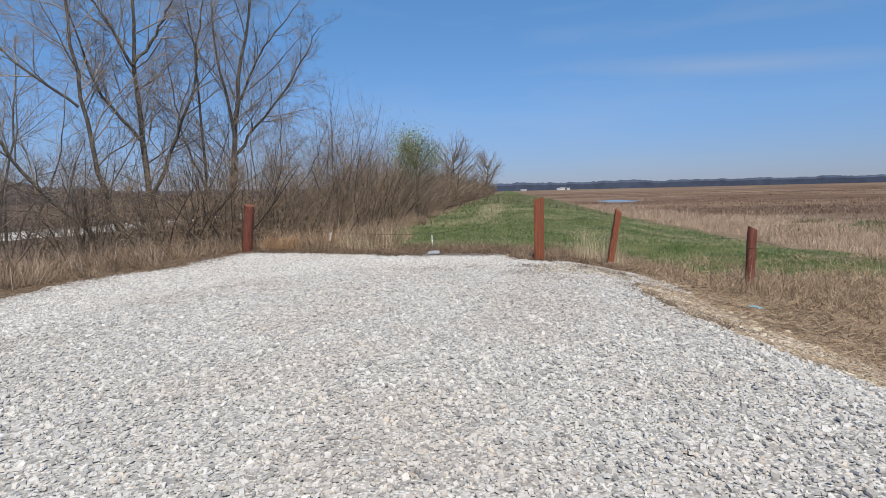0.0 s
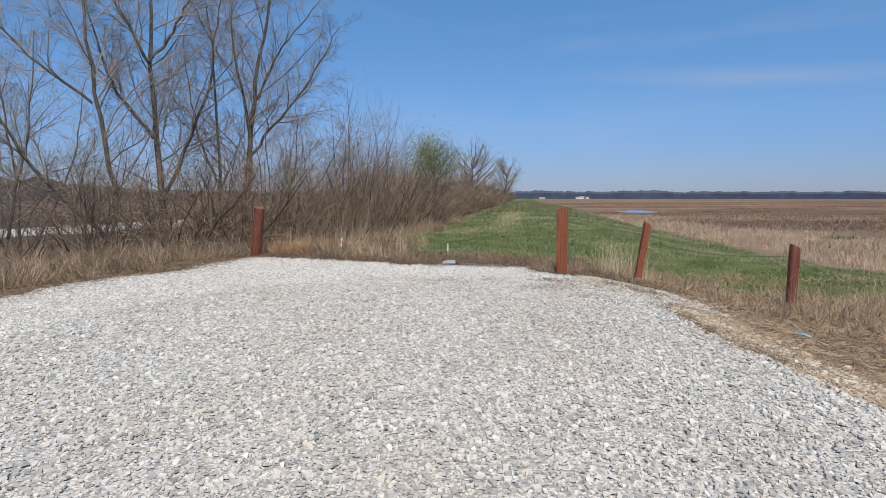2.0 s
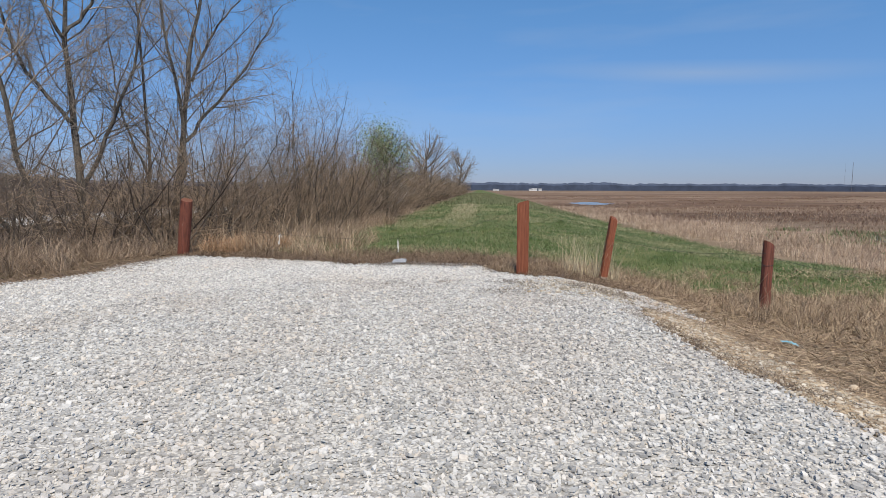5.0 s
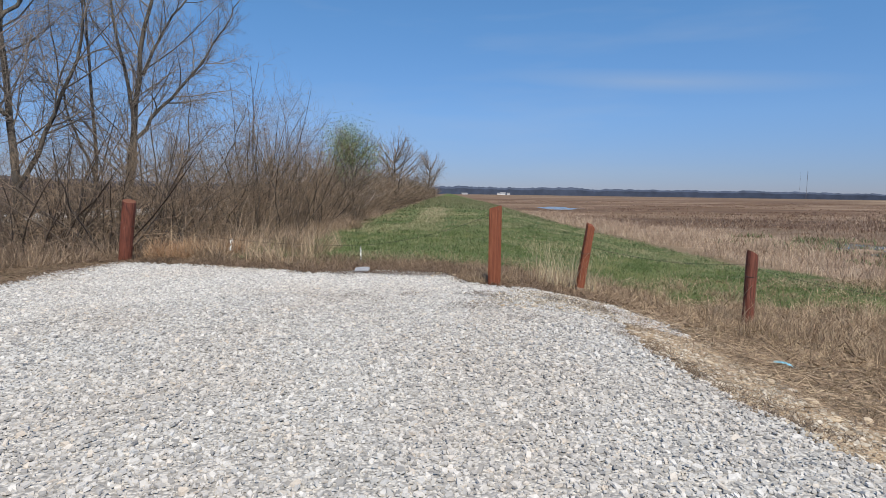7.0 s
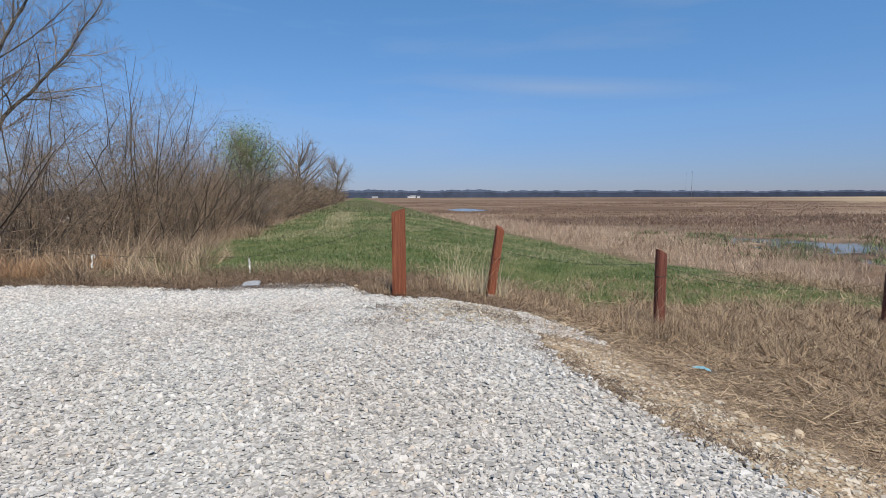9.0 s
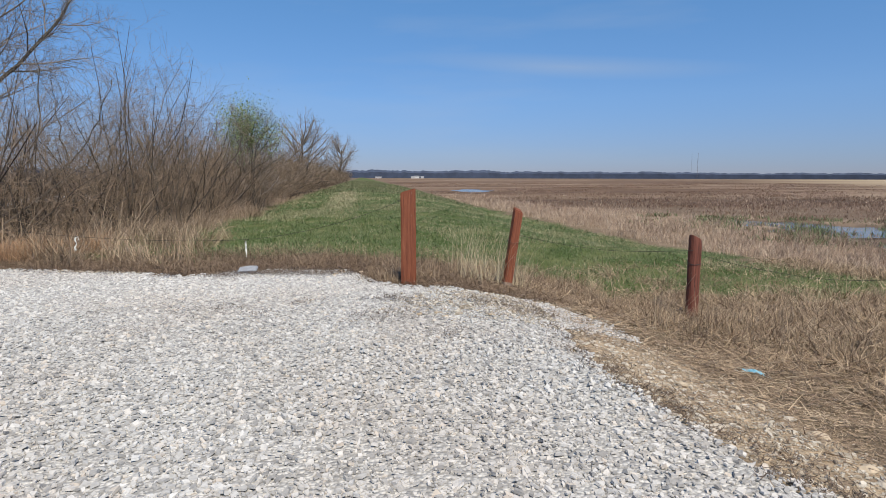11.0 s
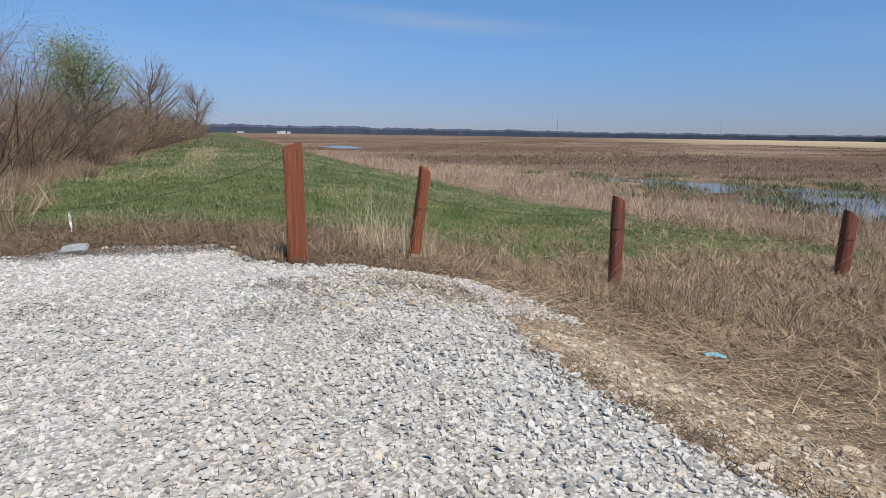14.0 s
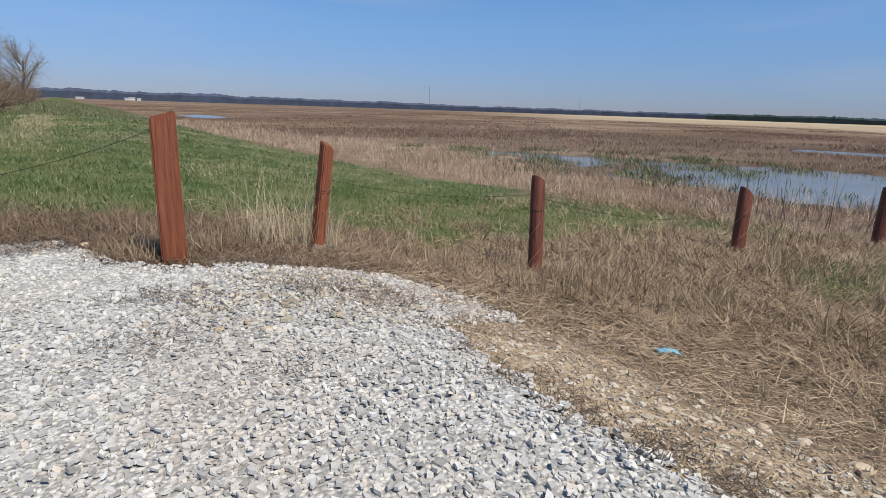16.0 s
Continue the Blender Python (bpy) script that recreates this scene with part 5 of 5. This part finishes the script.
def build_small_things():
    r = random.Random(3)
    for x, y, k in ((1.88, -1.04, 0.055), (2.25, -0.85, 0.05), (2.05, -0.4, 0.045), (2.5, -1.35, 0.045), (1.35, -0.35, 0.05), (-7.83, -1.63, 0.06), (-7.95, -2.3, 0.05), (-7.6, -0.9, 0.045), (-1.35, 1.32, 0.07), (-1.0, 1.2, 0.055), (-0.75, 1.05, 0.06), (-0.5, 0.95, 0.05), (-0.85, 0.85, 0.05), (-3.7, 1.95, 0.05), (1.55, -4.3, 0.055), (1.75, -4.6, 0.05), (1.5, -3.9, 0.045), (1.15, -3.55, 0.05), (1.35, -4.75, 0.06)):
        stone_thing(x, y, k * r.uniform(0.85, 1.2), r.uniform(0.4, 0.65), r.randint(1, 90), "loose pale buff limestone lump beside the gravel", M_ROCK)
    kinds = []
    for i in range(6):
        bm = bmesh.new()
        bmesh.ops.create_icosphere(bm, subdivisions=1, radius=1)
        for v in bm.verts:
            n = 1 + 0.5 * noise.noise(v.co * 1.1 + Vector((i * 5.3, i, 2)))
            v.co = Vector((v.co.x * n, v.co.y * n * 0.72, max(v.co.z * n, -0.3) * 0.42))
        me = bpy.data.meshes.new("stone")
        bm.to_mesh(me)
        bm.free()
        me.materials.append(M_ROCK)
        kinds.append(me)
    for i in range(110):
        y = r.uniform(-5.6, -0.2) if i < 80 else r.uniform(-1.6, 0.1)
        x = float(pad_right(y)) + (abs(r.gauss(0.35, 0.35)) + 0.06 if i < 80 else r.uniform(0.1, 1.3))
        k = r.uniform(0.018, 0.042)
        ob = tagged(new("stone", kinds[i % 6]), "small buff limestone lump on the bare bank", "stone", "small stones on the bank")
        ob.matrix_world = pose(x, y, float(height(x, y)) + k * 0.12, r.uniform(-12, 12), r.uniform(-12, 12), r.uniform(0, 360)) @ Matrix.Scale(k, 4)
    # tilted grey slab at the gravel's back edge
    bm = bmesh.new()
    bmesh.ops.create_cube(bm, size=1)
    for v in bm.verts:
        v.co = Vector((v.co.x * 0.25, v.co.y * 0.20, v.co.z * 0.04))
    bmesh.ops.bevel(bm, geom=list(bm.edges), offset=0.012, segments=2, affect="EDGES")
    bmesh.ops.subdivide_edges(bm, edges=list(bm.edges), cuts=2)
    for v in bm.verts:
        v.co += noise.noise_vector(v.co * 9) * 0.012
    ob = part("slab", bm, M_SLAB)
    ob.matrix_world = pose(-2.0, 1.32, float(height(-2.0, 1.32)) + 0.055, 13, -3, -8)
    tagged(ob, "flat grey broken concrete slab at the gravel's edge", "slab")
    # white rags knotted on the wire
    for rx, ry, rz, size in ((-2.02, 1.5, 0.37, 0.8), (-4.24, 2.0, 0.45, 0.72)):
        rag = new("rag", None)
        rag.matrix_world = pose(rx, ry, rz, 0, 0, rx * 40) @ Matrix.Scale(size, 4)
        for name, pts, w in (("tail", [(0.0, 0, 0.0), (0.012, 0.004, -0.06), (-0.008, 0, -0.12), (0.02, 0.006, -0.19), (0.015, 0, -0.25)], 0.017), ("knot", [(0.012, 0, 0.025), (-0.03, 0.004, 0.018), (-0.045, 0, -0.03), (-0.04, 0, -0.06)], 0.014)):
            bm = bmesh.new()
            prev = None
            for i, p in enumerate(pts):
                a = i * 0.9
                side = Vector((math.cos(a), math.sin(a), 0)) * w
                thick = Vector((-math.sin(a), math.cos(a), 0)) * 0.003
                ring = [bm.verts.new(Vector(p) + q) for q in (-side - thick, side - thick, side + thick, -side + thick)]
                if prev:
                    for j in range(4):
                        bm.faces.new((prev[j], prev[(j + 1) % 4], ring[(j + 1) % 4], ring[j]))
                else:
                    bm.faces.new(ring[::-1])
                prev = ring
            bm.faces.new(prev)
            part(name, bm, M_CLOTH, rag)
        tagged(rag, "twisted white cloth strip knotted on the slack wire", "rag", "rags on the wire")
    # crumpled pale blue face mask
    mask = new("face_mask", None)
    mask.matrix_world = pose(2.35, -2.98, float(height(2.35, -2.98)) + 0.02, 6, 10, -28)
    bm = bmesh.new()
    nx, ny = 14, 9
    grid = [[bm.verts.new((-0.0875 + 0.175 * i / nx, -0.035 + 0.07 * j / ny, 0.022 * math.sin(3.14 * i / nx) * math.cos(2.2 * (j / ny - 0.4)) + 0.006 * math.sin(j * 2.1) + 0.004 * math.sin(i * 1.7))) for j in range(ny + 1)] for i in range(nx + 1)]
    for i in range(nx):
        for j in range(ny):
            bm.faces.new((grid[i][j], grid[i + 1][j], grid[i + 1][j + 1], grid[i][j + 1]))
    bmesh.ops.solidify(bm, geom=list(bm.faces), thickness=0.002)
    part("cloth", bm, M_MASK, mask)
    for sx in (-1, 1):
        rope("ear_loop", [(sx * 0.087, -0.03, 0), (sx * 0.125, -0.035, -0.006), (sx * 0.145, 0.0, -0.01), (sx * 0.12, 0.035, -0.006), (sx * 0.087, 0.03, 0)], 0.0018, M_CLOTH, mask, 4, 4)
    tagged(mask, "crumpled pale blue face mask lying on dead grass", "mask")


def build_farm():
    """White farm sheds and thin masts on the horizon."""
    for az, dist, w, d, h in ((13.05, 1330, 9, 7, 2.6), (13.4, 1350, 12, 8, 4), (13.95, 1345, 7, 7, 3), (9.6, 1360, 14, 8, 1.8)):
        shed = new("farm_shed", None)
        a = radians(az)
        shed.matrix_world = pose(dist * math.sin(a), dist * math.cos(a), -1.6, 0, 0, -az)
        bm = bmesh.new()
        bmesh.ops.create_cube(bm, size=1, matrix=Matrix.Translation((0, 0, h / 2)) @ Matrix.Diagonal((w, d, h, 1)))
        part("wall", bm, M_WHITE, shed)
        bm = bmesh.new()
        v = [bm.verts.new(p) for p in ((-w / 2 - .5, -d / 2 - .5, h), (w / 2 + .5, -d / 2 - .5, h), (w / 2 + .5, d / 2 + .5, h), (-w / 2 - .5, d / 2 + .5, h), (-w / 2 - .5, 0, h + 2.4), (w / 2 + .5, 0, h + 2.4))]
        for q in ((0, 1, 5, 4), (2, 3, 4, 5), (0, 4, 3), (1, 2, 5), (3, 2, 1, 0)):
            bm.faces.new([v[i] for i in q])
        part("roof", bm, M_ROOF, shed)
        tagged(shed, "white metal farm shed on the horizon", "shed", "far farm sheds")
    for az, dist, h, rod in ((39.9, 1450, 60, 0.13), (39.35, 2100, 84, 0.07), (54.3, 1480, 42, 0.09)):
        a = radians(az)
        mast = new("radio_mast", None)
        mast.location = (dist * math.sin(a), dist * math.cos(a), -2)
        for j in range(3):
            p, q = (math.cos(j * 2.094) * 0.55, math.sin(j * 2.094) * 0.55), (math.cos(j * 2.094) * 0.35, math.sin(j * 2.094) * 0.35)
            rope("leg", [(*p, 0), (*q, h)], rod, M_STEEL, mast, 4, 8)
        rope("brace", [(math.cos(k * 2.094) * 0.5, math.sin(k * 2.094) * 0.5, k * h / 30) for k in range(31)], rod * 0.6, M_STEEL, mast, 3, 1)
        tagged(mast, "thin steel lattice radio mast on the horizon", "mast", "far radio masts")


build_ground()
gravel_bed = build_pad()
build_gravel()
build_rubble()
build_posts()
build_turf()
build_straw()
build_reeds()
build_brush()
build_litter()
build_trees()
build_shrubs()
build_far_trees()
build_distance()
build_road()
build_small_things()
build_farm()
bm = bmesh.new()
bm.faces.new([bm.verts.new(p) for p in ((14, -60, -1.45), (200, -60, -1.45), (200, 190, -1.45), (14, 190, -1.45))])
tagged(part("water", bm, M_WATER), "still shallow water lying in the marsh", "water", kind="structure")
build_chips(gravel_bed)
